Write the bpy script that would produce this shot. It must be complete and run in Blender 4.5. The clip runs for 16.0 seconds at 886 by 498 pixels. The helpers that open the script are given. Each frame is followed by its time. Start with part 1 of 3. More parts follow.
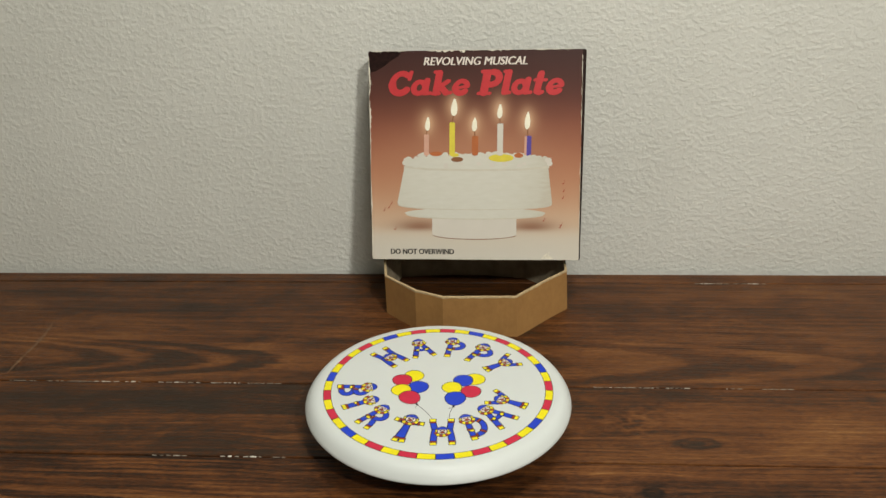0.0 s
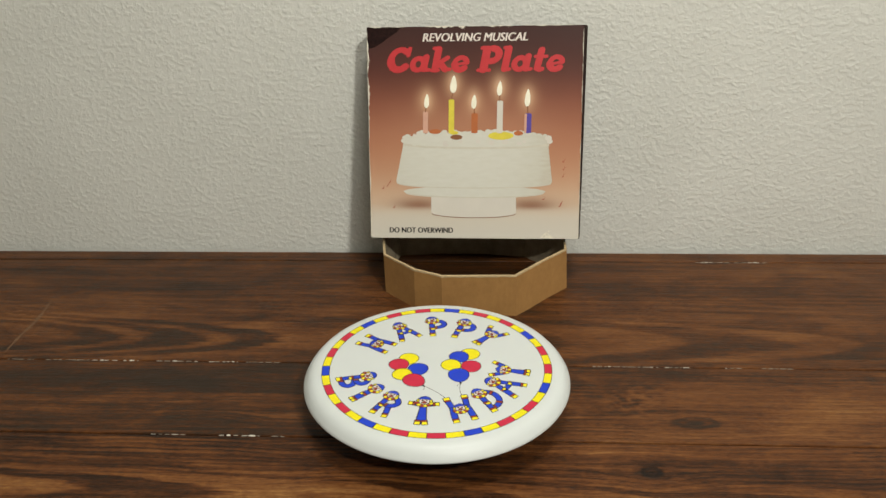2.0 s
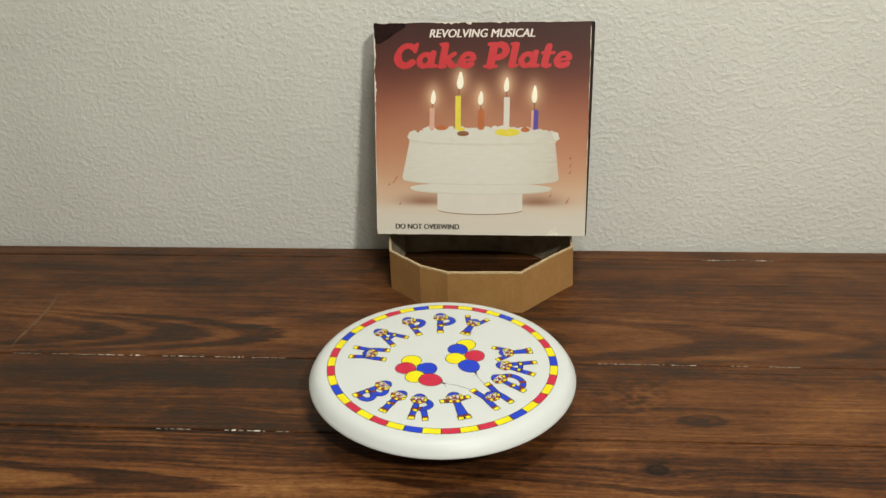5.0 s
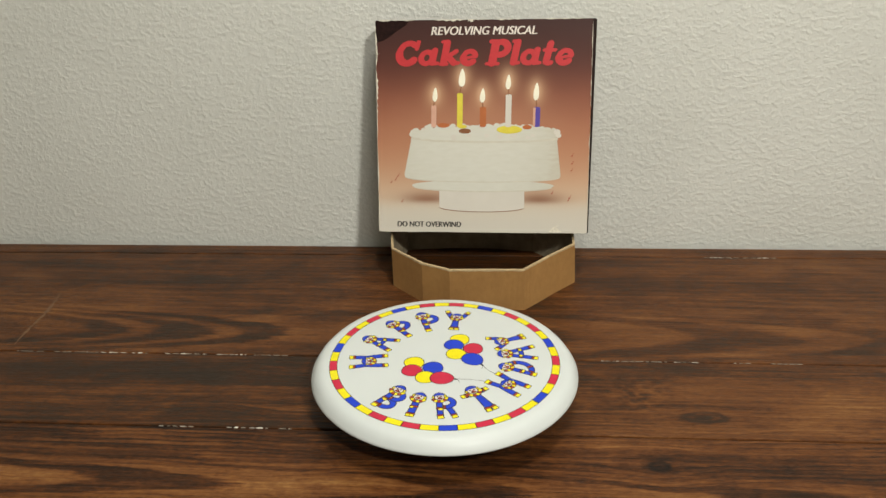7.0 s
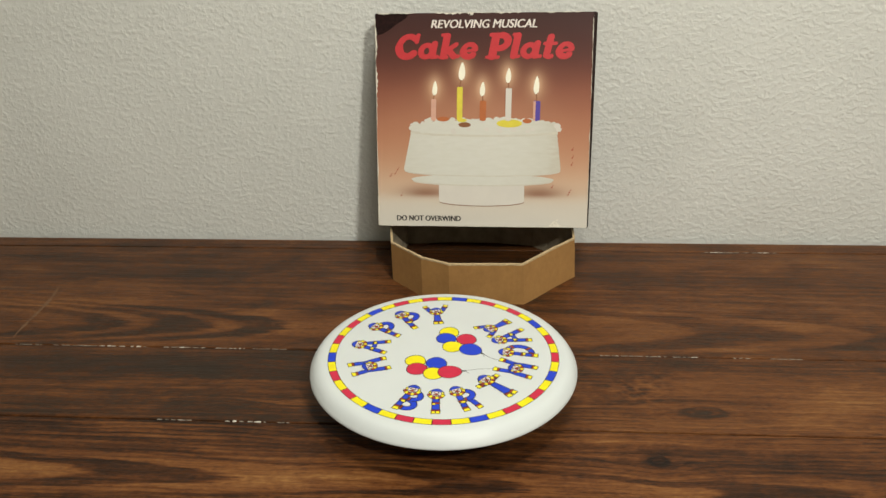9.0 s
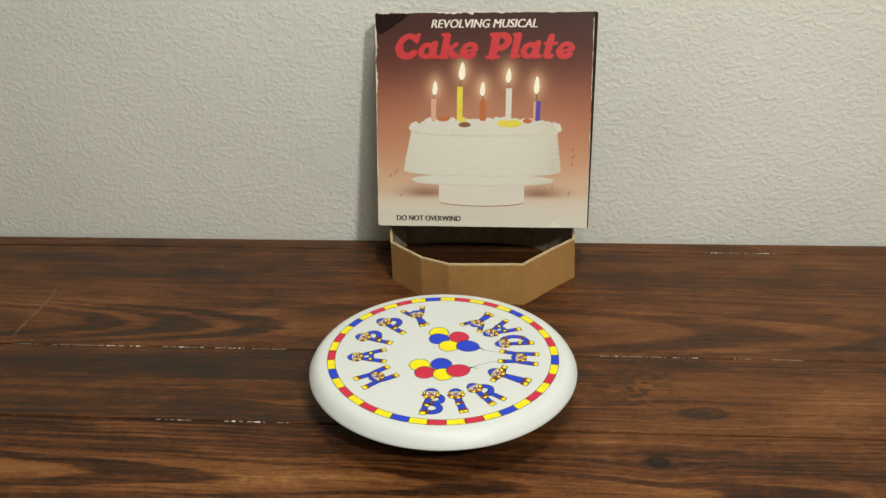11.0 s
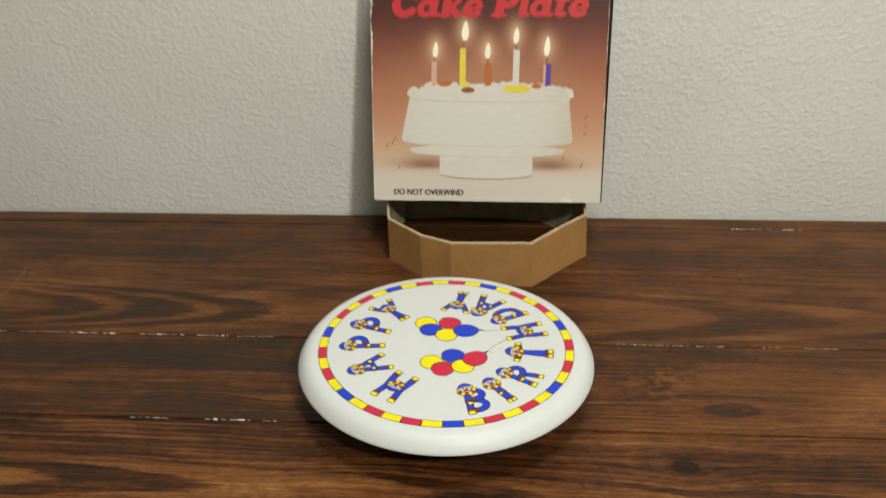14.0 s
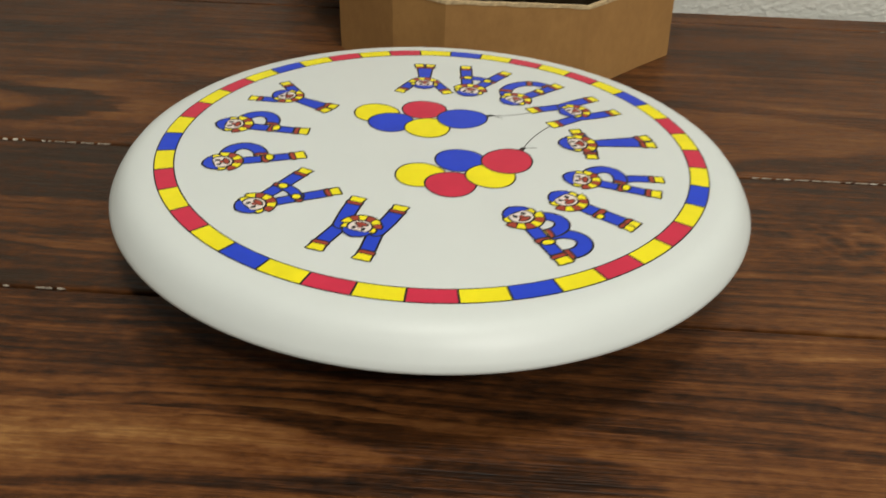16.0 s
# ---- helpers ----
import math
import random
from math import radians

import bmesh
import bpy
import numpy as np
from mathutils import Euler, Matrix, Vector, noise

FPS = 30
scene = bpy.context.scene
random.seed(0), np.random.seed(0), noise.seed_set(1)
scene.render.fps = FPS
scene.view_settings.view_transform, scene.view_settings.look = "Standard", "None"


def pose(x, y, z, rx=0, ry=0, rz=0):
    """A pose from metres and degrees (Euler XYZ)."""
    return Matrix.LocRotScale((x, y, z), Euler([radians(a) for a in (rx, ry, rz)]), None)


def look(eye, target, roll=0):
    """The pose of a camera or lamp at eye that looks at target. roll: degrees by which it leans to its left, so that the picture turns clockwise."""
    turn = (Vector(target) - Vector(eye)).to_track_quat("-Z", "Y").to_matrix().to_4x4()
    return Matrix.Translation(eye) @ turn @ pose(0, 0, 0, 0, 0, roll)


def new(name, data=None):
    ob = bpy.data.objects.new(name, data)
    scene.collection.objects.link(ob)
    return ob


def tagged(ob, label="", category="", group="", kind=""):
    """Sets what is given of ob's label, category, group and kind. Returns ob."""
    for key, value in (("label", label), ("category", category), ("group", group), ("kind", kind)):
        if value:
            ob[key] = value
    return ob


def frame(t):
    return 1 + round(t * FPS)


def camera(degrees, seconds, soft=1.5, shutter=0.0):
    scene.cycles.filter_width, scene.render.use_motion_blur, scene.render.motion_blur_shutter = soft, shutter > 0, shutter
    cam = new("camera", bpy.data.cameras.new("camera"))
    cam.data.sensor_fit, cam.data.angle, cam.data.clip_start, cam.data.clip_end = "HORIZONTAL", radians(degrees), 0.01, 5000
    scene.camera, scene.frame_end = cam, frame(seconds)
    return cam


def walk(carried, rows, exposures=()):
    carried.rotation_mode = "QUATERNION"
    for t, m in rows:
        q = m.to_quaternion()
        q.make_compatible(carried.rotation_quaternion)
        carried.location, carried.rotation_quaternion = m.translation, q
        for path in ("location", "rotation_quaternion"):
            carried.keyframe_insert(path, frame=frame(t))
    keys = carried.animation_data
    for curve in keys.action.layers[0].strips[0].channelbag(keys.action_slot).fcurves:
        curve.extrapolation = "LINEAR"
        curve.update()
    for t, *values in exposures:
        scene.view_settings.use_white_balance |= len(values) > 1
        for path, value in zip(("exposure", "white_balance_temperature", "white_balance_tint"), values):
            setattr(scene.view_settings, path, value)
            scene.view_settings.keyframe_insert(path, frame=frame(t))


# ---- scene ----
cam = camera(58.53, 16.0, soft=1.5, shutter=0.5)


def aim(x, y, z, yaw, pitch, roll):
    """Eye in metres; yaw to the left, pitch up and roll in degrees."""
    a, b = radians(yaw), radians(pitch)
    way = Vector((-math.sin(a) * math.cos(b), math.cos(a) * math.cos(b), math.sin(b)))
    return look((x, y, z), Vector((x, y, z)) + way, -roll)


# seconds, eye, yaw, pitch, roll
ROWS = [
    (0, 0.0356, -1.0289, 0.4911, 3.84, -22.71, 1.41),
    (0.5, 0.0362, -1.0267, 0.4902, 3.98, -23.09, 1.49),
    (1, 0.0364, -1.0248, 0.4900, 4.03, -23.80, 1.50),
    (1.5, 0.0354, -1.0243, 0.4900, 3.91, -24.02, 1.46),
    (2, 0.0364, -1.0228, 0.4905, 3.88, -24.36, 1.38),
    (2.5, 0.0366, -1.0208, 0.4897, 4.03, -24.57, 1.34),
    (3, 0.0362, -1.0210, 0.4889, 4.28, -24.54, 1.48),
    (3.5, 0.0359, -1.0205, 0.4887, 4.34, -24.47, 1.52),
    (4, 0.0367, -1.0212, 0.4884, 4.29, -24.43, 1.37),
    (6.5, 0.0355, -1.0228, 0.4869, 4.43, -24.57, 1.35),
    (7, 0.0360, -1.0231, 0.4867, 4.50, -24.58, 1.45),
    (7.5, 0.0371, -1.0211, 0.4858, 4.58, -24.53, 1.40),
    (8, 0.0377, -1.0208, 0.4854, 4.46, -24.73, 1.24),
    (8.5, 0.0378, -1.0205, 0.4852, 4.53, -24.89, 1.33),
    (9, 0.0378, -1.0209, 0.4845, 4.59, -24.94, 1.36),
    (11.5, 0.0378, -1.0194, 0.4842, 4.58, -24.96, 1.25),
    (12, 0.0381, -1.0196, 0.4846, 4.62, -25.10, 1.29),
    (12.5, 0.0378, -1.0178, 0.4838, 4.65, -25.07, 1.36),
    (13, 0.0376, -1.0158, 0.4843, 4.57, -25.15, 1.28),
    (13.5, 0.0406, -1.0055, 0.4869, 4.86, -25.42, 1.68),
    (14, 0.0250, -0.9432, 0.4618, 4.28, -27.37, 1.14),
    (14.1, 0.0305, -0.9160, 0.4484, 4.34, -28.24, 0.80),
    (14.2, 0.0231, -0.8669, 0.4404, 3.17, -30.43, 0.49),
    (14.3, 0.0150, -0.8190, 0.4120, 0.95, -32.70, -0.90),
    (14.4, 0.0114, -0.7733, 0.3831, -0.96, -34.45, -2.08),
    (14.5, 0.0126, -0.7512, 0.3491, -1.20, -34.15, -2.87),
    (14.7, 0.0129, -0.7250, 0.3038, -1.34, -34.16, -3.24),
    (14.8, 0.0135, -0.7200, 0.2850, -1.70, -34.05, -3.55),
    (15, 0.0210, -0.7069, 0.2567, -1.65, -34.01, -3.70),
    (15.2, 0.0060, -0.6940, 0.2445, -2.05, -33.45, -3.75),
    (15.3, 0.0010, -0.6870, 0.2383, -1.62, -33.50, -3.50),
    (15.5, -0.0017, -0.6695, 0.2234, 0.19, -33.14, -2.79),
    (15.7, -0.0009, -0.6613, 0.2149, 0.98, -33.13, -2.11),
    (16, 0.0004, -0.6518, 0.2001, 2.61, -33.33, -1.80),
]
walk(cam, [(t, aim(*row)) for t, *row in ROWS], exposures=[(0.0, -0.15), (2.0, -0.08), (4.0, 0.0), (13.5, 0.0), (14.5, -0.10), (15.0, -0.12), (16.0, -0.22)])

# ---- light ----
world = bpy.data.worlds.new("room_light")
scene.world = world
world.use_nodes = True
world.node_tree.nodes["Background"].inputs[0].default_value = (1.0, 0.93, 0.80, 1)
world.node_tree.nodes["Background"].inputs[1].default_value = 0.03


def area_lamp(name, eye, target, size, watts, color):
    data = bpy.data.lights.new(name, "AREA")
    data.shape, data.size, data.energy, data.color = "DISK", size, watts, color
    ob = new(name, data)
    ob.matrix_world = look(eye, target)
    return ob


# a ceiling light behind the camera towards the east
area_lamp("ceiling_lamp", (0.80, -1.90, 1.58), (0.2, -0.9, 0), 0.16, 34.5, (1.0, 0.978, 0.885))
# unseen fill added overhead to lift the plate's top against its rim
area_lamp("fill_lamp_over_table", (0.15, -0.65, 1.60), (0.15, -0.6, 0), 0.34, 12.5, (1.0, 0.978, 0.885))


# ---- materials ----
class Mat:
    """A node material; the methods add nodes and return their outputs."""

    def __init__(self, name, rough=0.5, metal=0.0):
        self.m = bpy.data.materials.new(name)
        self.m.use_nodes = True
        self.t = self.m.node_tree
        self.b = self.t.nodes["Principled BSDF"]
        self.b.inputs["Roughness"].default_value = rough
        self.b.inputs["Metallic"].default_value = metal

    def node(self, kind, **sockets):
        n = self.t.nodes.new(kind)
        for k, v in sockets.items():
            self.put(n.inputs[k], v)
        return n

    def put(self, socket, v):
        if isinstance(v, bpy.types.NodeSocket):
            self.t.links.new(v, socket)
        else:
            socket.default_value = v

    def coord(self, scale=(1, 1, 1), shift=None):
        n = self.node("ShaderNodeTexCoord").outputs["Object"]
        if shift is not None:
            a = self.node("ShaderNodeVectorMath")
            a.operation = "ADD"
            self.put(a.inputs[0], n)
            self.put(a.inputs[1], shift)
            n = a.outputs[0]
        a = self.node("ShaderNodeVectorMath")
        a.operation = "MULTIPLY"
        self.put(a.inputs[0], n)
        self.put(a.inputs[1], scale)
        return a.outputs[0]

    def noise(self, vec, scale=1.0, detail=3.0, rough=0.55, distort=0.0):
        n = self.node("ShaderNodeTexNoise", Vector=vec, Scale=scale, Detail=detail, Roughness=rough, Distortion=distort)
        return n.outputs["Fac"]

    def math(self, op, a, b=0.0, c=0.0):
        n = self.node("ShaderNodeMath")
        n.operation = op
        for s, v in zip(n.inputs, (a, b, c)):
            self.put(s, v)
        return n.outputs[0]

    def ramp(self, fac, stops, ease="LINEAR"):
        n = self.node("ShaderNodeValToRGB", Fac=fac)
        r = n.color_ramp
        r.interpolation = ease
        while len(r.elements) < len(stops):
            r.elements.new(0.5)
        for e, (p, c) in zip(r.elements, stops):
            e.position, e.color = p, (*c, 1) if len(c) == 3 else c
        return n.outputs["Color"]

    def mix(self, fac, a, b, mode="MIX"):
        n = self.node("ShaderNodeMix")
        n.data_type, n.blend_type = "RGBA", mode
        self.put(n.inputs["Factor"], fac)
        self.put(n.inputs[6], a if isinstance(a, bpy.types.NodeSocket) else (*a, 1))
        self.put(n.inputs[7], b if isinstance(b, bpy.types.NodeSocket) else (*b, 1))
        return n.outputs[2]

    def color(self, v):
        self.put(self.b.inputs["Base Color"], v if isinstance(v, bpy.types.NodeSocket) else (*v, 1))
        return self

    def rough(self, v):
        self.put(self.b.inputs["Roughness"], v)
        return self

    def bump(self, height, distance, strength=1.0):
        n = self.node("ShaderNodeBump", Height=height, Distance=distance, Strength=strength)
        self.put(self.b.inputs["Normal"], n.outputs[0])
        return self

    def split(self, vec):
        return self.node("ShaderNodeSeparateXYZ", Vector=vec).outputs


def plain(name, color, rough=0.5, vary=0.12, scale=60, bump=0.0, shine=0.5):
    """A painted or printed surface with slight mottling."""
    m = Mat(name, rough)
    n = m.noise(m.coord(), scale, 4)
    lo, hi = [max(0, c * (1 - vary)) for c in color], [min(1, c * (1 + vary)) for c in color]
    m.color(m.ramp(n, [(0.3, lo), (0.7, hi)]))
    m.b.inputs["Specular IOR Level"].default_value = shine
    if bump:
        m.bump(n, bump)
    return m.m


# the boards' flame figures: where dark and pale growth bands cross the heart line, as (x, tone)
FLAMES_BACK = [(-0.62, 0.02), (-0.50, 0.10), (-0.478, -0.05), (-0.465, -0.20), (-0.425, -0.20), (-0.408, 0.15), (-0.382, 0.13), (-0.366, -0.17), (-0.322, -0.17), (-0.308, 0.17), (-0.284, 0.15),
               (-0.266, -0.20), (-0.222, -0.20), (-0.204, 0.17), (-0.120, 0.14), (-0.06, -0.06), (0.02, 0.06), (0.075, -0.20), (0.115, -0.18), (0.145, 0.10), (0.250, 0.12),
               (0.272, -0.17), (0.370, -0.18), (0.400, 0.12), (0.455, 0.13), (0.475, -0.15), (0.54, -0.06)]
FLAMES_FRONT = [(-0.60, 0.13), (-0.345, 0.16), (-0.328, -0.10), (-0.215, -0.08), (-0.192, 0.26), (-0.060, 0.23), (-0.018, 0.16), (-0.004, -0.11), (0.050, -0.09), (0.075, 0.14), (0.228, 0.15),
                (0.246, -0.13), (0.335, -0.13), (0.356, 0.16), (0.50, 0.14), (0.53, -0.1)]
# soft stains: x, y, half length, half width, tone
STAINS = [(-0.40, -0.298, 0.26, 0.026, -0.20), (-0.55, -0.18, 0.05, 0.030, 0.05), (0.175, -0.325, 0.035, 0.025, -0.12), (0.385, -0.336, 0.060, 0.016, 0.16), (-0.39, -0.072, 0.10, 0.016, -0.09),
          (-0.31, -0.405, 0.055, 0.006, 0.20), (0.28, -0.375, 0.05, 0.008, 0.10), (0.33, -0.425, 0.09, 0.012, -0.06), (-0.25, -0.470, 0.06, 0.020, -0.08), (0.42, -0.10, 0.20, 0.03, -0.06)]
# knots: x, y, half length, half width
KNOTS = [(0.185, -0.435, 0.0125, 0.0095), (0.240, -0.361, 0.0225, 0.0095)]


def wood():
    m = Mat("stained_pine", 0.42)
    rnd = m.node("ShaderNodeObjectInfo").outputs["Random"]
    lift = m.node("ShaderNodeCombineXYZ", Z=m.math("MULTIPLY", rnd, 37.0)).outputs[0]
    x, y, z = m.split(m.coord())

    def centred(n):
        return m.math("SUBTRACT", n, 0.5)

    def times(a, b):
        return m.math("MULTIPLY", a, b)

    def plus(a, b):
        return m.math("ADD", a, b)

    def along(sx, sy, detail=3.0, rough=0.6, distort=0.0):
        return m.noise(m.coord((sx, sy, 1.0), lift), 1.0, detail, rough, distort)

    def offset(cx, cy, rx, ry, px, py):
        dx = m.math("DIVIDE", m.math("SUBTRACT", px, cx), rx)
        dy = m.math("DIVIDE", m.math("SUBTRACT", py, cy), ry)
        return plus(times(dx, dx), times(dy, dy))

    def line(stops):
        """The tones along the heart line as stops of a grey ramp that spans 1.3 m."""
        return [((p + 0.65) / 1.3, (0.5 + v,) * 3) for p, v in stops]

    slow = centred(along(3.2, 7.0, 2.0))
    wave = centred(along(13.0, 30.0, 3.0))
    lines = along(3.0, 330.0, 4.0, 0.62)
    fibre = along(26.0, 900.0, 3.0, 0.65)
    pores = along(120.0, 1500.0, 2.0, 0.7)
    # knots push the grain aside
    core, bend = None, None
    kx, ky = plus(x, times(wave, 0.012)), plus(y, times(wave, 0.006))
    for cx, cy, rx, ry in KNOTS:
        d2 = offset(cx, cy, rx, ry, kx, ky)
        g = m.math("EXPONENT", times(times(d2, d2), -0.7))
        turn = m.math("SINE", plus(times(m.math("SQRT", d2), 9.0), times(wave, 16.0)))
        g = times(g, plus(0.78, times(turn, 0.30)))
        side = times(m.math("SUBTRACT", y, cy), m.math("EXPONENT", times(d2, -0.13)))
        core = g if core is None else m.math("MAXIMUM", core, g)
        bend = side if bend is None else plus(bend, side)
    yy = plus(m.math("SUBTRACT", y, times(bend, 0.62)), plus(times(slow, 0.020), times(wave, 0.0050)))
    front = m.math("LESS_THAN", y, -0.3945)
    middle = m.math("SUBTRACT", m.math("LESS_THAN", y, -0.2600), front)
    # distance from the heart line of each board, and the parabolas that a flat cut draws round it
    heart = plus(-0.206, plus(times(front, -0.268), times(middle, 0.060)))
    dy = m.math("SUBTRACT", yy, heart)
    steep = plus(105.0, plus(times(front, 330.0), times(middle, -20.0)))
    s = plus(plus(x, times(times(dy, dy), steep)), plus(times(centred(lines), 0.060), times(wave, 0.050)))
    at = m.math("DIVIDE", plus(s, 0.65), 1.3)
    flame_back = m.ramp(at, line(FLAMES_BACK))
    flame_front = m.ramp(at, line(FLAMES_FRONT))
    flame = centred(m.mix(front, flame_back, flame_front))
    width = plus(0.052, times(front, -0.026))
    q = m.math("DIVIDE", dy, width)
    close = times(m.math("EXPONENT", times(times(q, q), -1.0)), m.math("SUBTRACT", 1.0, middle))
    # away from the heart the bands close up into straight lines
    vec = m.node("ShaderNodeCombineXYZ", X=times(s, 7.5), Y=times(x, 1.3), Z=times(rnd, 37.0)).outputs[0]
    bands = centred(m.noise(vec, 1.0, 3.0, 0.55))
    vec = m.node("ShaderNodeCombineXYZ", X=times(yy, 175.0), Y=times(x, 2.6), Z=times(rnd, 37.0)).outputs[0]
    straight = centred(m.noise(vec, 1.0, 4.0, 0.62))
    # hard late-wood lines
    late = m.math("FRACT", plus(times(yy, 170.0), plus(times(centred(lines), 0.9), times(slow, 5.0))))
    late = m.math("POWER", late, 3.5)
    keep = m.node("ShaderNodeClamp", Value=times(m.math("SUBTRACT", along(2.2, 26.0, 2.0), 0.38), 3.2)).outputs[0]
    late = times(late, keep)
    patch = along(2.0, 12.0, 3.0, 0.5, 0.4)
    mottle = m.noise(m.coord((75.0, 120.0, 1.0)), 1.0, 4.0, 0.68)
    smear = m.noise(m.coord((10.0, 22.0, 1.0), (2.0, 7.0, 0.0)), 1.0, 5.0, 0.6, 0.6)
    speck = m.noise(m.coord((170.0, 420.0, 1.0), (1.0, 3.0, 0.0)), 1.0, 2.0, 0.6)
    cloud = m.noise(m.coord((5.0, 9.0, 1.0), (4.0, 1.0, 0.0)), 1.0, 3.0, 0.55, 0.5)
    v = plus(plus(0.428, times(front, -0.035)), times(flame, times(close, plus(plus(0.60, times(front, 0.42)), times(along(6.0, 40.0, 3.0), 0.75)))))
    v = plus(v, times(bands, m.math("SUBTRACT", 0.40, times(close, 0.30))))
    v = plus(v, times(straight, m.math("SUBTRACT", plus(0.62, times(front, 0.36)), times(close, 0.46))))
    v = m.math("SUBTRACT", v, times(late, m.math("SUBTRACT", plus(0.26, times(front, 0.12)), times(close, 0.19))))
    for n, w in ((lines, 0.40), (fibre, 0.40), (pores, 0.30), (patch, 0.36), (mottle, 0.52), (smear, 0.66), (cloud, 0.34), (speck, 0.40)):
        v = plus(v, times(centred(n), w))
    ax, ay = plus(x, times(wave, 0.05)), plus(y, times(wave, 0.010))
    for cx, cy, rx, ry, amount in STAINS:
        g = m.math("EXPONENT", times(offset(cx, cy, rx, ry, ax, ay), -0.8))
        v = plus(v, times(times(g, plus(0.55, times(lines, 0.9))), amount))
    # calmer and paler tone towards the east end
    east = m.node("ShaderNodeClamp", Value=times(m.math("SUBTRACT", ax, 0.06), 5.0)).outputs[0]
    v = plus(v, times(east, plus(0.070, times(m.math("SUBTRACT", 0.50, v), 0.10))))
    # rough torn grain beside the larger knot
    torn = m.math("EXPONENT", times(offset(0.180, -0.325, 0.036, 0.028, ax, ay), -1.0))
    crumb = m.node("ShaderNodeTexVoronoi", Vector=m.coord((110.0, 150.0, 1.0)), Scale=1.0).outputs["Distance"]
    v = plus(v, times(times(m.math("SUBTRACT", crumb, 0.45), torn), 0.55))
    v = plus(0.452, times(m.math("SUBTRACT", v, 0.445), 0.86))
    v = m.math("SUBTRACT", v, times(core, 0.34))
    col = m.ramp(v, [(0.06, (0.0070, 0.0034, 0.0018)), (0.24, (0.0245, 0.0092, 0.0034)), (0.40, (0.0660, 0.0225, 0.0063)),
                     (0.54, (0.121, 0.0420, 0.0112)), (0.70, (0.182, 0.0735, 0.0212)), (0.90, (0.30, 0.145, 0.046))])
    # the back boards' dark bands have weathered to grey
    grey = times(m.node("ShaderNodeClamp", Value=times(m.math("SUBTRACT", 0.42, v), 4.0)).outputs[0], m.math("SUBTRACT", 0.55, times(front, 0.5)))
    col = m.mix(grey, col, (0.0330, 0.0220, 0.0135))
    col = m.mix(m.math("SUBTRACT", 0.08, times(front, 0.08)), col, (0.062, 0.036, 0.019))
    m.color(col)
    m.rough(plus(times(mottle, 0.25), plus(times(fibre, 0.2), 0.24)))
    m.b.inputs["Specular IOR Level"].default_value = 0.18
    h = plus(plus(times(fibre, 0.5), times(lines, 1.0)), plus(times(pores, 0.25), plus(times(late, -0.9), times(times(crumb, torn), 1.2))))
    m.bump(h, 0.0007, 1.0)
    return m.m


WOOD = wood()


def wall_paint():
    m = Mat("textured_wall_paint", 0.75)
    m.color(m.ramp(m.noise(m.coord(), 5, 3), [(0.3, (0.630, 0.630, 0.585)), (0.7, (0.675, 0.675, 0.63))]))
    a = m.noise(m.coord((1.0, 1.0, 1.15)), 160, 2.5, 0.5, 0.0)
    b = m.noise(m.coord(), 420, 2.0, 0.5)
    spot = m.ramp(a, [(0.36, (0, 0, 0)), (0.72, (1, 1, 1))], "EASE")
    soft = m.noise(m.coord(), 34, 2.0)
    h = m.math("ADD", m.math("MULTIPLY", spot, m.math("ADD", 0.35, soft)), m.math("MULTIPLY", b, 0.55))
    m.bump(h, 0.0013, 0.47)
    return m.m


WALL = wall_paint()


def cardboard():
    m = Mat("brown_cardboard", 0.8)
    fib = m.noise(m.coord((170, 170, 130)), 1, 5, 0.65)
    blot = m.noise(m.coord(), 22, 4, 0.6)
    v = m.math("ADD", m.math("MULTIPLY", fib, 0.4), m.math("MULTIPLY", blot, 0.6))
    m.color(m.ramp(v, [(0.3, (0.275, 0.137, 0.040)), (0.7, (0.39, 0.205, 0.062))]))
    m.bump(fib, 0.0003)
    return m.m


CARD = cardboard()
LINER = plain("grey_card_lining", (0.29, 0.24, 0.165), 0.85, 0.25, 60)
PLASTIC = plain("white_plastic", (0.592, 0.626, 0.618), 0.45, 0.015, 30)
PLASTIC.node_tree.nodes["Principled BSDF"].inputs["Subsurface Weight"].default_value = 0.0
CUT_CARD = plain("cut_cardboard_edge", (0.46, 0.34, 0.19), 0.9, 0.3, 400)
FLOOR = plain("beige_carpet", (0.25, 0.21, 0.16), 0.95, 0.3, 40)
CEILING = plain("ceiling_paint", (0.75, 0.74, 0.70), 0.9, 0.03, 8)
EDGE = plain("worn_paper_edge", (0.70, 0.65, 0.54), 0.8, 0.2, 300)


# ---- building ----
def part(name, bm, material, parent=None, label="", smooth=False):
    me = bpy.data.meshes.new(name)
    bm.to_mesh(me)
    bm.free()
    me.materials.append(material)
    if smooth:
        me.shade_smooth()
    ob = new(name, me)
    ob.parent = parent
    return tagged(ob, label)


def slab(bm, lo, hi, bevel=0.0, segments=2):
    """An upright block from corner lo to corner hi."""
    r = bmesh.ops.create_cube(bm, size=1, matrix=Matrix.LocRotScale([(a + b) / 2 for a, b in zip(lo, hi)], None, [b - a for a, b in zip(lo, hi)]))
    if bevel:
        edges = list({e for v in r["verts"] for e in v.link_edges})
        bmesh.ops.bevel(bm, geom=edges, offset=bevel, segments=segments, affect="EDGES", profile=0.5)
    return bm


def block(name, lo, hi, material, parent=None, bevel=0.0, label=""):
    return part(name, slab(bmesh.new(), lo, hi, bevel), material, parent, label)


